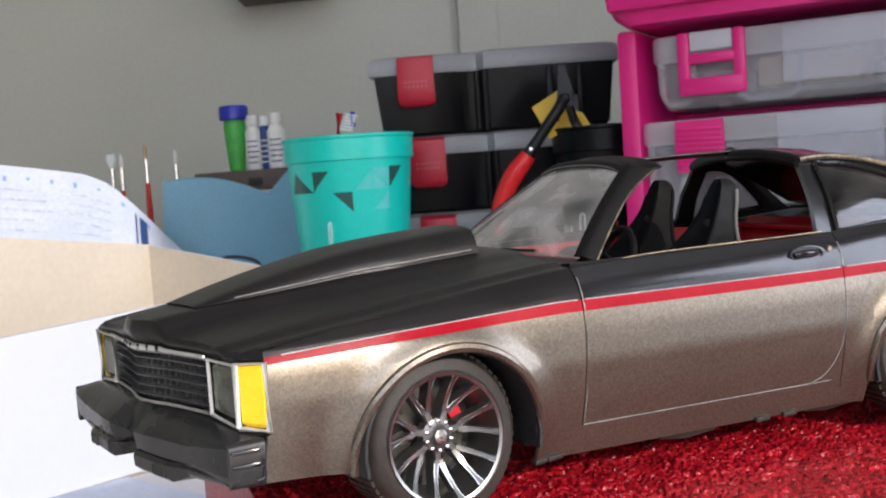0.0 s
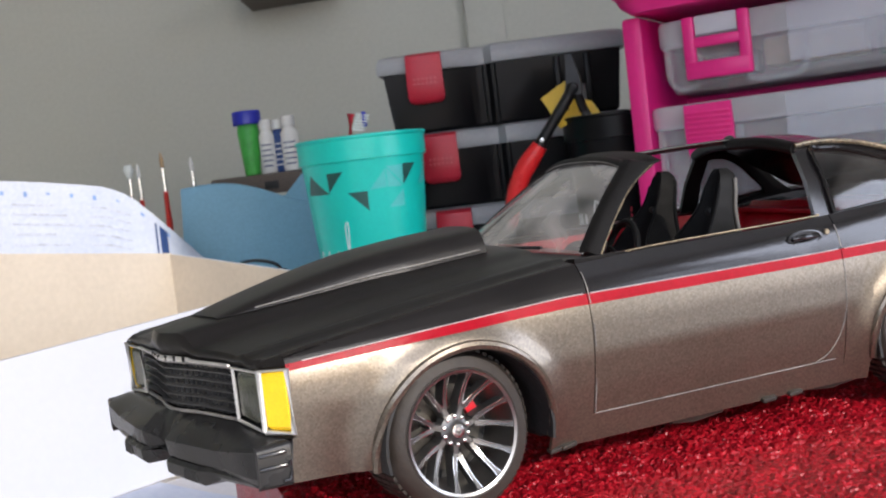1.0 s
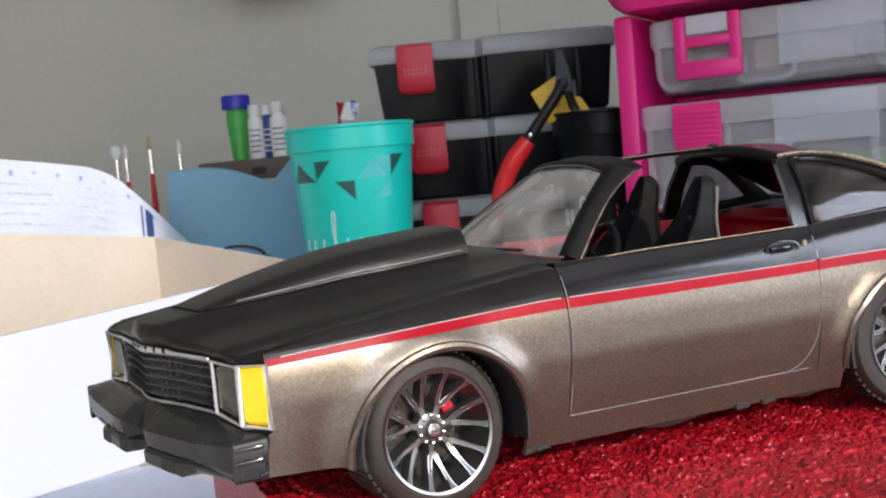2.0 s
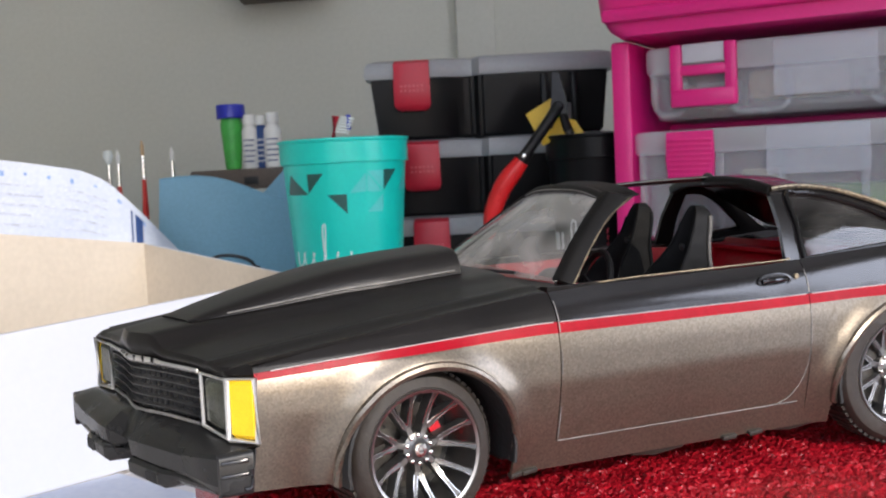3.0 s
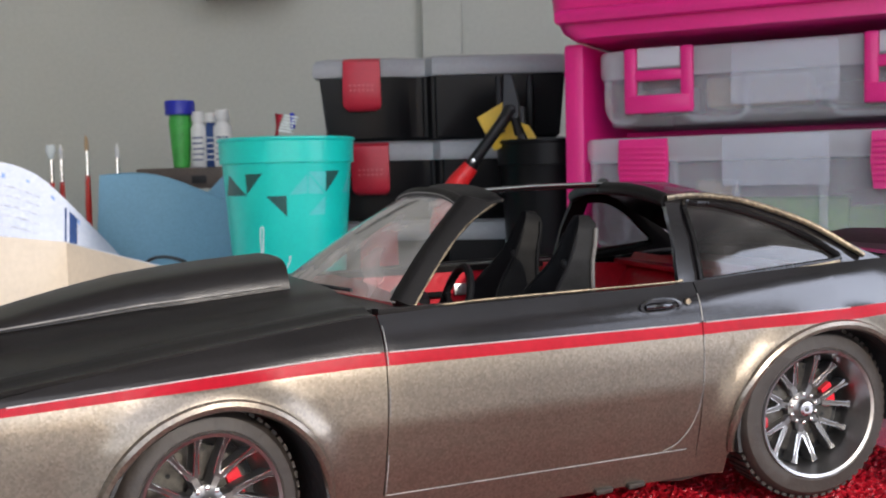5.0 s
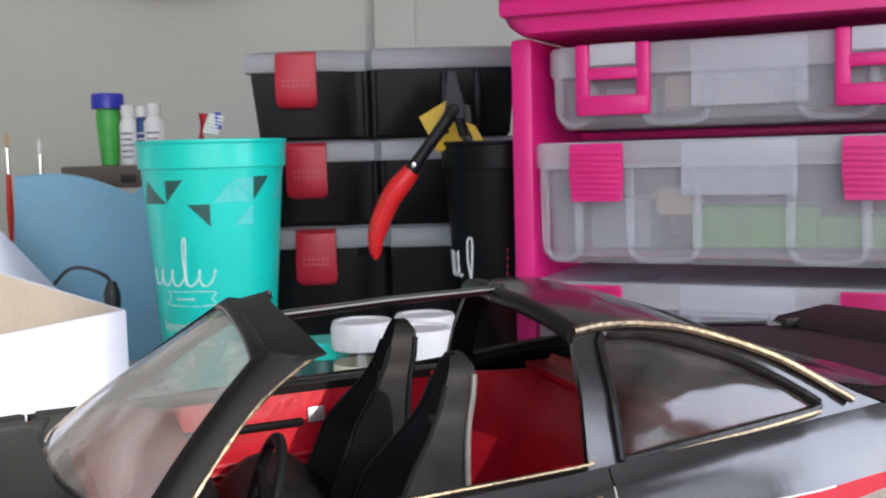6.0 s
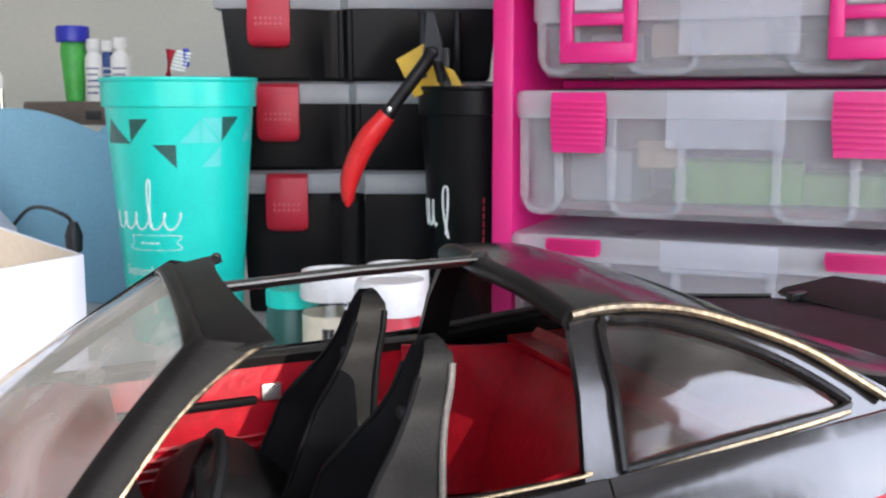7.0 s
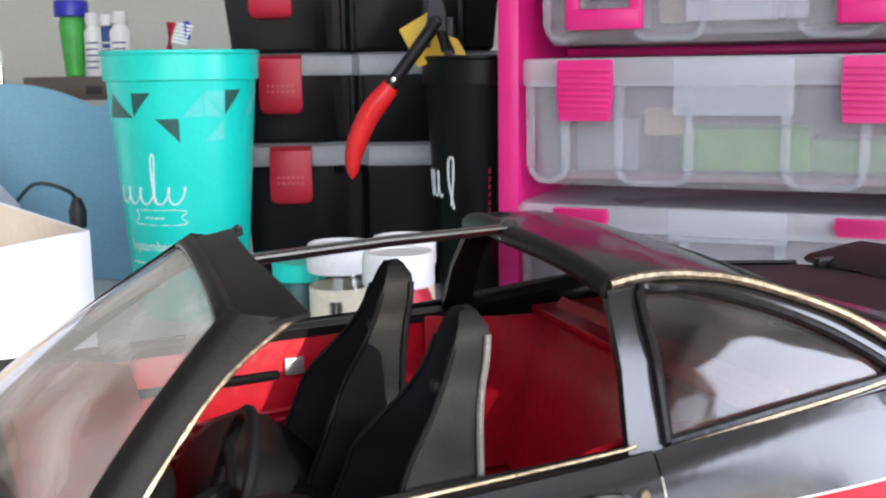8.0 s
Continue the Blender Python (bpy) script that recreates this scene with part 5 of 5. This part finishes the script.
# ---- wheels ----
def wheel(x, sgn, r, rim_r, width, dish):
    """sgn -1: the near side. Built with the outer face towards -y, then turned for the far side."""
    y_out = sgn * 3.42
    gap = 0.42 if dish < 0.5 else 0.13  # from the spokes back to the brake
    def Y(d):
        return y_out - sgn * d  # d: depth inward
    w = part("wheel", lathe([(rim_r * 0.97, Y(0.04)), (rim_r * 1.03, Y(0.0)), (r * 0.93, Y(0.03)), (r * 0.985, Y(0.12)), (r, Y(0.22)), (r, Y(width - 0.2)), (r * 0.97, Y(width - 0.05)), (rim_r, Y(width))], 64, (x, 0, r), "y", cap=False), "rubber", car, "low profile black tyre")
    # tread blocks
    bm = bmesh.new()
    for k in range(60):
        a = 2 * math.pi * k / 60
        for d in (0.28, 0.54, 0.80):
            add_box(bm, (x + (r + 0.012) * math.cos(a), Y(d * width), r + (r + 0.012) * math.sin(a)), (0.09, 0.23 * width, 0.05), 0, Matrix.Rotation(-a + math.pi / 2, 3, "Y"))
    part("tread", bm, "rubber", w)
    part("rim", lathe([(rim_r, Y(0.02)), (rim_r * 0.985, Y(-0.02)), (rim_r * 0.94, Y(0.0)), (rim_r * 0.945, Y(0.05)), (rim_r * 0.90, Y(dish * 0.6)), (rim_r * 0.87, Y(dish + 0.12)), (rim_r * 0.85, Y(width * 0.9))], 64, (x, 0, r), "y", cap=False), "rim_lip", w, "polished rim lip")
    part("brake_disc", lathe([(0.1, Y(dish + gap)), (rim_r * 0.70, Y(dish + gap)), (rim_r * 0.70, Y(dish + gap + 0.06)), (0.1, Y(dish + gap + 0.06))], 40, (x, 0, r), "y"), "disc", w, "drilled steel brake disc")
    bm = bmesh.new()
    for k in range(18):
        a = 2 * math.pi * k / 18
        rr = rim_r * (0.5 if k % 2 else 0.64)
        add_lathe(bm, [(0.035, Y(dish + gap - 0.015)), (0.03, Y(dish + gap - 0.01))], 8, (x + rr * math.cos(a), 0, r + rr * math.sin(a)), "y")
    part("disc_holes", bm, "under", w)
    # caliper
    rings = []
    for k in range(7):
        a = radians(-4 + 36 * k / 6)
        rings.append([(x + q * math.cos(a), Y(d), r + q * math.sin(a)) for q, d in ((rim_r * 0.46, dish + gap - 0.1), (rim_r * 0.66, dish + gap - 0.1), (rim_r * 0.66, dish + gap + 0.1), (rim_r * 0.46, dish + gap + 0.1))])
    part("brake_caliper", loft(rings), "caliper", w, "red brake caliper")
    part("wheel_back", lathe([(0.05, Y(dish + gap + 0.1)), (rim_r * 0.87, Y(dish + gap + 0.1)), (rim_r * 0.87, Y(dish + gap + 0.14)), (0.05, Y(dish + gap + 0.14))], 40, (x, 0, r), "y"), "under", w)
    # seven spokes, each forked into two straight blades with bright edges
    for k in range(7):
        a0 = 2 * math.pi * (k + 0.22) / 7
        def leg(t, side, e):
            """A place on one blade: t outward from the fork, e across it."""
            i, o = rim_r * 0.38, rim_r * (0.94 if dish < 0.5 else 0.86)
            c0 = Vector((i * math.cos(a0), i * math.sin(a0))) + Vector((-math.sin(a0), math.cos(a0))) * side * rim_r * 0.03
            a1 = a0 + side * math.pi / 14
            c1 = Vector((o * math.cos(a1), o * math.sin(a1)))
            n = (c1 - c0).normalized()
            c = c0.lerp(c1, t) + Vector((-n.y, n.x)) * e
            return x + c.x, r + c.y
        bm = bmesh.new()
        def depth(t):
            return dish * (1 - t**1.6) * 0.9 + 0.03 if dish < 0.5 else dish * (1 - 0.2 * t)
        # stem between the hub and the fork
        rings = []
        for q in (0.14, 0.25, 0.38, 0.47):
            wd = rim_r * tr(q, 0, [0.14, 0.38, 0.47], [0.085, 0.07, 0.05])
            c = Vector((x + rim_r * q * math.cos(a0), 0, r + rim_r * q * math.sin(a0)))
            rings.append([(c.x - math.sin(a0) * e, Y(depth(0) + dd + 0.015), c.z + math.cos(a0) * e) for e, dd in ((-wd, 0.05), (-wd * 0.6, 0.0), (wd * 0.6, 0.0), (wd, 0.05), (wd * 0.8, 0.26), (-wd * 0.8, 0.26))])
        add_loft(bm, rings)
        for side in (-1, 1):
            rings = []
            for t in span(0, 1, 7):
                wd = rim_r * (0.031 + 0.022 * (1 - t) ** 2 + 0.03 * t**8)
                rings.append([(*leg(t, side, e)[:1], Y(depth(t) + dd), leg(t, side, e)[1]) for e, dd in ((-wd, 0.05), (-wd * 0.7, 0.0), (wd * 0.7, 0.0), (wd, 0.05), (wd * 0.8, 0.26), (-wd * 0.8, 0.26))])
            add_loft(bm, rings)
        part("spoke", bm, "rim_dark", w, "forked gunmetal spoke")
        for side, lip in ((-1, -1), (-1, 1), (1, -1), (1, 1)):
            pts = []
            for t in span(0.08, 1, 7):
                wd = rim_r * (0.031 + 0.022 * (1 - t) ** 2 + 0.03 * t**8)
                q = leg(t, side, lip * wd * 0.8)
                pts.append((q[0], Y(depth(t) - 0.002), q[1]))
            part("spoke_edge", tube(pts, 0.012, 5), "chrome", w)
    hd = dish * 0.97 if dish > 0.3 else 0.06
    hub = part("hub", lathe([(rim_r * 0.265, Y(hd + 0.2)), (rim_r * 0.25, Y(hd + 0.02)), (rim_r * 0.17, Y(hd - 0.01)), (rim_r * 0.12, Y(hd - 0.06)), (rim_r * 0.11, Y(hd - 0.09)), (0.01, Y(hd - 0.13))], 32, (x, 0, r), "y"), "rim_dark", w)
    part("hub_cap", lathe([(rim_r * 0.115, Y(hd - 0.06)), (rim_r * 0.11, Y(hd - 0.11)), (rim_r * 0.06, Y(hd - 0.12)), (0.01, Y(hd - 0.11))], 24, (x, 0, r), "y"), "chrome", hub, "bright hub cap")
    for k in range(10):
        a = 2 * math.pi * (k + 0.5) / 10
        part("lug_nut", lathe([(0.033, Y(hd + 0.05)), (0.033, Y(hd - 0.05)), (0.015, Y(hd - 0.06))], 8, (x + rim_r * 0.225 * math.cos(a), 0, r + rim_r * 0.225 * math.sin(a)), "y"), "chrome", hub)


for s in (-1, 1):
    wheel(0.20, s, FR, 1.02, 1.15, 0.32)
    wheel(WB, s, RR, 1.08, 0.92, 0.5)

# ---- greenhouse ----
HX, HZ, HY = 5.02, 5.15, 2.14   # windscreen header corner
def ws(u, v):
    """Windscreen: u from base to header, v across."""
    y = 2 * v - 1
    base = Vector((2.75 + 0.58 * abs(y) ** 2.0, y * 2.80, 3.80 - 0.08 * abs(y) ** 2))
    top = Vector((HX - 0.18 + 0.06 * abs(y) ** 2, y * HY, HZ + 0.05 - 0.07 * abs(y) ** 2))
    p = base.lerp(top, u)
    p.z += (0.02 + 0.06 * (1 - y * y)) * math.sin(math.pi * u)
    p.x -= 0.03 * math.sin(math.pi * u)
    return p


part("windscreen", sheet(ws, span(0, 1, 16), span(0.0, 1, 25)), "windscreen", car, "clear windscreen with haze and glare painted in")
part("cowl", loft([[(2.45 + 0.35 * abs(y / 2.7) ** 2, y, hood_z(2.4, y) - 0.05), (2.80 + 0.45 * abs(y / 2.7) ** 2, y, 3.78 - 0.08 * abs(y / 2.7) ** 2), (2.80 + 0.45 * abs(y / 2.7) ** 2, y, 3.5), (2.45 + 0.35 * abs(y / 2.7) ** 2, y, 3.4)] for y in span(-2.88, 2.88, 25)]), "black", car)
for s in (-1, 1):
    part("wiper", tube([(2.72, s * 0.2, 3.83), (2.80, s * 1.1, 3.85), (2.95, s * 1.9, 3.85)], 0.03, 6), "dark", car)
    rings = []
    for k in range(13):
        u = 1.02 * k / 12
        p = ws(u, 0.5 + s * 0.5)
        wd = 0.27 + 0.24 * max(0.0, u - 0.6) ** 2 / 0.2
        rings.append([p + Vector((-0.03, -s * 0.12, 0.04)), p + Vector((0.03, s * 0.04, 0.05)), p + Vector((0.10, s * 0.10, 0.02)), p + Vector((wd + 0.04, s * 0.11, -0.06)), p + Vector((wd + 0.02, s * 0.04, -0.12)), p + Vector((0.05, -s * 0.12, -0.07))])
    ap = part("a_pillar", loft(rings), "pillar", car)
    # gilt tube paints a glint along the pillar's rear edge
    part("worn_or_glint_edge", tube([p[3] + Vector((0.01, 0, -0.01)) for p in rings], [0.02 + 0.008 * math.sin(k * 2.3) for k in range(13)], 5), "worn_metal", ap, "pillar edge with a gilt glint painted in")
# visor-like header over the windscreen: rounded front lip, then a broad face drawn out to a point at each end
def header(u, v):
    y = 2 * v - 1
    p = ws(1, v)
    rear = HX + 0.31 + 0.26 * abs(y) ** 2.5
    front = HX - 0.19
    return Vector((front + (rear - front) * u, y * (HY + 0.08 + 0.07 * u), p.z + 0.04 + 0.10 * u - 0.15 * abs(y) ** 4))
HEADER = ((0.0, -0.07), (-0.05, -0.02), (-0.03, 0.05), (0.10, 0.085), (0.20, 0.07), (0.24, 0.04), (0.28, 0.05), (0.5, 0.045), (0.8, 0.05), (0.97, 0.045), (1.02, 0.0), (0.95, -0.05), (0.5, -0.09))
def header_ring(v, f=1.0):
    """Section of the header at one place across the car."""
    return [header(u, v) + Vector((0, 0, h * f)) for u, h in HEADER]


hd = part("windscreen_header", loft([header_ring(0.5 - 0.5 * math.cos(math.pi * k / 40), max(0.35, 1 - abs(math.cos(math.pi * k / 40)) ** 30)) for k in range(41)]), "pillar", car, "black windscreen header of the open roof", sharp=50)
part("worn_or_glint_edge", tube([Vector(header(0.0, v)) + Vector((-0.02, 0, 0.0)) for v in span(0.05, 0.95, 25)], 0.012, 5), "seat_grey", hd, "pale line along the header's front lip")
part("latch_pin", lathe([(0.05, -0.05), (0.07, 0.0), (0.06, 0.06), (0.02, 0.09)], 12, tuple(header(0.92, 0.985) + Vector((0, 0, 0.03)))), "gloss_black", hd, "small latch pin")
part("t_bar", tube([(5.2, 0, 5.2), (6.9, 0, 5.27), (8.5, 0, 5.29)], 0.11, 10, 0.55), "gloss_black", car, "thin glossy centre bar of the open roof")
part("bar_joint", lathe([(0.03, -0.15), (0.13, -0.1), (0.15, 0.02), (0.10, 0.11), (0.03, 0.14)], 16, (8.42, 0, 5.27)), "gloss_black", car, "knuckle where the bar meets the roof")
# bright tube paints in the highlight along the black bar
part("bar_glint", tube([(5.25, -0.10, 5.22), (6.9, -0.11, 5.29), (8.45, -0.11, 5.31)], 0.024, 6), "chrome", car)


ROOF_X = [8.4, 8.95, 9.4, 10.0, 11.0, 12.0, 13.0, 13.5]
ROOF_Z = [5.28, 5.33, 5.32, 5.18, 4.82, 4.40, 4.06, 3.98]
ROOF_W = [2.24, 2.26, 2.28, 2.3, 2.36, 2.44, 2.5, 2.5]
EDGE_Z = [5.06, 5.10, 5.08, 4.95, 4.59, 4.12, 3.92, 3.9]
def roof(u, v):
    y = 2 * v - 1
    x = 8.38 + 0.26 * abs(y) ** 1.5 * (1 - u) + 5.12 * u
    q = abs(y) ** 2.6
    return (x, y * tr(x, 0, ROOF_X, ROOF_W), tr(x, 0, ROOF_X, ROOF_Z) * (1 - q) + tr(x, 0, ROOF_X, EDGE_Z) * q)
part("roof", sheet(roof, span(0, 1, 40), span(0, 1, 31), 0.1), "roof_black", car, "glossy black fastback roof", sharp=50)
part("roof_hoop", tube([Vector(roof(0.0, v)) + Vector((0.02, 0, -0.06)) for v in span(0, 1, 25)], 0.12, 10), "pillar", car, "rounded black hoop at the front of the roof")
part("rear_window", sheet(lambda u, v: Vector(roof(0.44 + 0.44 * u, 0.14 + 0.72 * v)) + Vector((0, 0, 0.025)), span(0, 1, 12), span(0, 1, 15)), "smoke", car)


def sail_y(z):
    t = max(0.0, z - 3.62)
    return 3.13 - 0.26 * t - 0.26 * t * t


# sail panel with the three-cornered window
OUT = [(8.44, 3.62), (9.0, 3.64), (10.0, 3.72), (11.4, 3.82), (12.5, 3.88), (12.15, 4.04), (11.2, 4.57), (10.25, 4.92), (9.6, 5.06), (9.05, 5.09), (8.63, 5.06), (8.53, 4.4)]
INN = [(8.9, 3.74), (9.2, 3.76), (10.0, 3.82), (10.85, 3.88), (11.5, 3.94), (11.42, 4.09), (10.75, 4.5), (10.05, 4.79), (9.55, 4.93), (9.2, 4.96), (8.98, 4.95), (8.93, 4.4)]
for s in (-1, 1):
    bm = bmesh.new()
    a = [bm.verts.new((x, s * sail_y(z), z)) for x, z in OUT]
    b = [bm.verts.new((x, s * (sail_y(z) - 0.03), z)) for x, z in INN]
    for i in range(12):
        j = (i + 1) % 12
        bm.faces.new((a[i], a[j], b[j], b[i]))
    bmesh.ops.recalc_face_normals(bm, faces=bm.faces)
    bmesh.ops.solidify(bm, geom=bm.faces[:], thickness=0.12)
    # far panel gets dull paint so that it shows no window reflection
    sp = part("sail_panel", bm, "gloss_black" if s < 0 else "pillar", car, "black pillar round the quarter window, glossy on the near side")
    bm = bmesh.new()
    rim = [bm.verts.new((x, s * (sail_y(z) - 0.06), z)) for x, z in INN]
    cx, cz = sum(x for x, z in INN) / 12, sum(z for x, z in INN) / 12
    for q in (0.75, 0.5, 0.25):
        ring = [bm.verts.new((cx + (x - cx) * q, s * (sail_y(cz + (z - cz) * q) - 0.06 + 0.05 * (1 - q * q)), cz + (z - cz) * q)) for x, z in INN]
        for k in range(12):
            bm.faces.new((rim[k], rim[(k + 1) % 12], ring[(k + 1) % 12], ring[k]))
        rim = ring
    bm.faces.new(rim)
    part("quarter_window", bm, "smoke", sp, "smoked three-cornered quarter window")
    # trim, rail and sill: gilt glint painted near side only, far side black
    low = smooth_line([(x, s * (sail_y(z) + 0.055), z - 0.035) for x, z in INN[:5]], 4)
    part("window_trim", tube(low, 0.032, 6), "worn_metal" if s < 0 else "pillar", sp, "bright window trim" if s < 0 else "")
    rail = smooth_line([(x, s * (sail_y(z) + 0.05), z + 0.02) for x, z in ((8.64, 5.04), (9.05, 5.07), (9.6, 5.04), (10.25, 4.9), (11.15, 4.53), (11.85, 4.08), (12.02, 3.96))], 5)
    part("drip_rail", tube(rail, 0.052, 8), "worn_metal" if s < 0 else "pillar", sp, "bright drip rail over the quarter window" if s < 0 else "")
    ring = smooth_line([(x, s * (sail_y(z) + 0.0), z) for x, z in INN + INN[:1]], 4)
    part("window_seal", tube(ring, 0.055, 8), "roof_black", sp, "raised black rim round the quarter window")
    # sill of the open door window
    part("window_sill", tube(smooth_line([(3.6, s * 3.1, 3.66), (5, s * 3.14, 3.72), (8.2, s * 3.12, 3.76), (8.46, s * 3.10, 3.79)], 6), 0.02, 8), "worn_metal" if s < 0 else "pillar", car, "window sill edge with a gilt glint painted in" if s < 0 else "")
    part("belt_shelf", loft([[(x, s * 3.14, 3.70), (x, s * 2.86, 3.68), (x, s * 2.86, 3.56), (x, s * 3.14, 3.56)] for x in span(2.9, 8.7, 8)]), "black", car)

# ---- red cabin ----
for s in (-1, 1):
    ip = part("door_card", box((5.4, s * 2.96, 2.45), (5.6, 0.16, 2.3), 0.05), "interior_red", car, "ribbed red inner door panel")
    for k in range(4):
        part("door_rib", tube([(3.2, s * 2.87, 2.55 - 0.13 * k), (7.8, s * 2.87, 2.62 - 0.13 * k)], 0.035, 6), "interior_red", ip)
    part("armrest", box((5.1, s * 2.80, 3.12), (1.9, 0.14, 0.12), 0.05), "seat", ip, "black armrest")
    part("window_crank", box((6.25, s * 2.83, 3.2), (0.27, 0.07, 0.24), 0.03), "bright_trim", ip, "bright square window crank")
    part("rear_side_panel", sheet(lambda u, v: (8.15 + 2.85 * u, s * (2.85 - 0.37 * min(1.0, 3 * u)), 1.4 + (2.25 - 0.1 * u) * v), span(0, 1, 8), span(0, 1, 8), 0.1), "interior_red", car)
part("firewall", box((3.15, 0, 2.4), (0.12, 5.7, 2.4), 0.03), "interior_red", car)
part("toe_board", sheet(lambda u, v: (3.2 + 1.1 * u, (2 * v - 1) * 2.85, 2.2 - 0.9 * u), span(0, 1, 4), span(0, 1, 6), 0.06), "interior_red", car)
part("cabin_floor", box((6.2, 0, 1.25), (8.0, 5.9, 0.2), 0.05), "interior_red", car)
part("transmission_tunnel", loft([[(x, -0.5, 1.3), (x, -0.35, 1.75), (x, 0.35, 1.75), (x, 0.5, 1.3)] for x in (3.2, 9.4)]), "interior_red", car)
part("rear_bulkhead", sheet(lambda u, v: (9.42 + 0.45 * v + 0.85 * v**3, (2 * u - 1) * 2.47, 1.4 + 2.3 * v), span(0, 1, 20), span(0, 1, 14), 0.1), "interior_red", car, "red rear seat back")
part("parcel_shelf", box((11.4, 0, 3.6), (2.6, 5.4, 0.1), 0.02), "interior_red", car)
dash = part("dashboard", loft([[(3.2, y, 3.62), (3.9, y, 3.66), (4.35, y, 3.5), (4.4, y, 3.2), (4.15, y, 2.9), (3.3, y, 2.6)] for y in span(-2.85, 2.85, 15)]), "interior_red", car, "red dashboard")
part("instrument_hood", tube([(4.15, y, 3.58) for y in span(-2.05, -0.65, 9)], [0.10, 0.2, 0.25, 0.27, 0.28, 0.27, 0.25, 0.2, 0.10], 12, 0.85), "seat", dash)
st = part("steering_wheel", tube([(4.95 + 0.22 * math.sin(a) * 1, -1.35 + 0.72 * math.cos(a), 3.35 + 0.68 * math.sin(a)) for a in span(0, 2 * math.pi, 33)], 0.07, 8, cap=False), "seat", car, "black steering wheel")
for a in (0.3, 2.84, 4.71):
    part("spoke", tube([(4.95, -1.35, 3.35), (4.95 + 0.22 * math.sin(a), -1.35 + 0.7 * math.cos(a), 3.35 + 0.66 * math.sin(a))], 0.05, 6), "seat", st)
part("column", tube([(4.2, -1.35, 3.1), (4.95, -1.35, 3.35)], 0.12, 8), "seat", st)


def bucket_seat(y0, xs):
    """Tall one-piece racing seat: wings in front, a full rounded shell behind."""
    def edge(u):
        w = tr(u, 0, [0, 0.25, 0.5, 0.66, 0.78, 0.9, 0.96, 1.0], [0.85, 0.92, 0.86, 0.54, 0.36, 0.30, 0.24, 0.12])
        wing = tr(u, 0, [0, 0.3, 0.55, 0.75, 1.0], [0.75, 0.62, 0.55, 0.2, 0.10])
        return w, wing
    def back(u, q):
        w, wing = edge(u)
        return Vector((xs + 0.98 * u + 0.06 * math.sin(u * 3) + 0.05 * max(0.0, u - 0.93) - wing * abs(q) ** 2.4, y0 + q * w, 1.75 + 3.05 * u))
    def rear(u, q):
        w, wing = edge(u)
        x = xs + tr(u, 0, [0, 0.4, 0.7, 0.9, 0.97, 1.0], [0.92, 1.0, 1.1, 1.2, 1.17, 1.08])
        return Vector((x - 0.35 * abs(q) ** 2.2 * (1 - u), y0 + q * (w + 0.02), 1.75 + 3.05 * u))
    rings = []
    for u in span(0, 1, 24):
        rings.append([back(u, q) for q in span(-1, 1, 13)] + [rear(u, q) for q in span(0.98, -0.98, 9)])
    sh = part("seat", loft(rings, mats=[0] * 12 + [1] * 10), ("seat", "seat_side"), car, "black racing bucket seat with grey sides", sharp=60)
    rings = []
    for dx, top in ((-1.72, 1.9), (-1.66, 2.3), (-1.5, 2.68), (-1.2, 2.92), (-0.9, 2.98), (-0.55, 2.86), (-0.2, 2.55), (0.15, 2.2)):
        x = xs + dx
        rings.append([(x, y0 - 1.0, 1.5), (x, y0 - 1.0, top - 0.15), (x, y0 - 0.85, top - 0.02), (x, y0 - 0.6, top), (x, y0, top - 0.06), (x, y0 + 0.6, top), (x, y0 + 0.85, top - 0.02), (x, y0 + 1.0, top - 0.15), (x, y0 + 1.0, 1.5)])
    part("cushion", loft(rings), "seat", sh, sharp=60)
    for s in (-1, 1):
        part("bolster", tube(smooth_line([back(u, s) for u in span(0.1, 0.9, 9)], 3), 0.03, 8), "seat", sh)
        part("harness_slot", box((xs + 0.76, y0 + s * 0.24, 3.98), (0.16, 0.2, 0.15), 0.05), "under", sh)
        part("shell_edge", tube(smooth_line([rear(u, s) + Vector((-0.02, s * 0.01, 0)) for u in span(0.45, 0.93, 7)], 3), 0.04, 8), "seat_edge" if y0 < 0 else "seat", sh, "worn grey shell edge" if y0 < 0 else "")
    part("badge", box((xs + 0.25, y0, 2.6), (0.06, 0.36, 0.13), 0.01, Matrix.Rotation(radians(-20), 3, "Y")), "bottle_white", sh, "small white badge")


bucket_seat(-1.45, 6.35)
bucket_seat(1.25, 6.3)
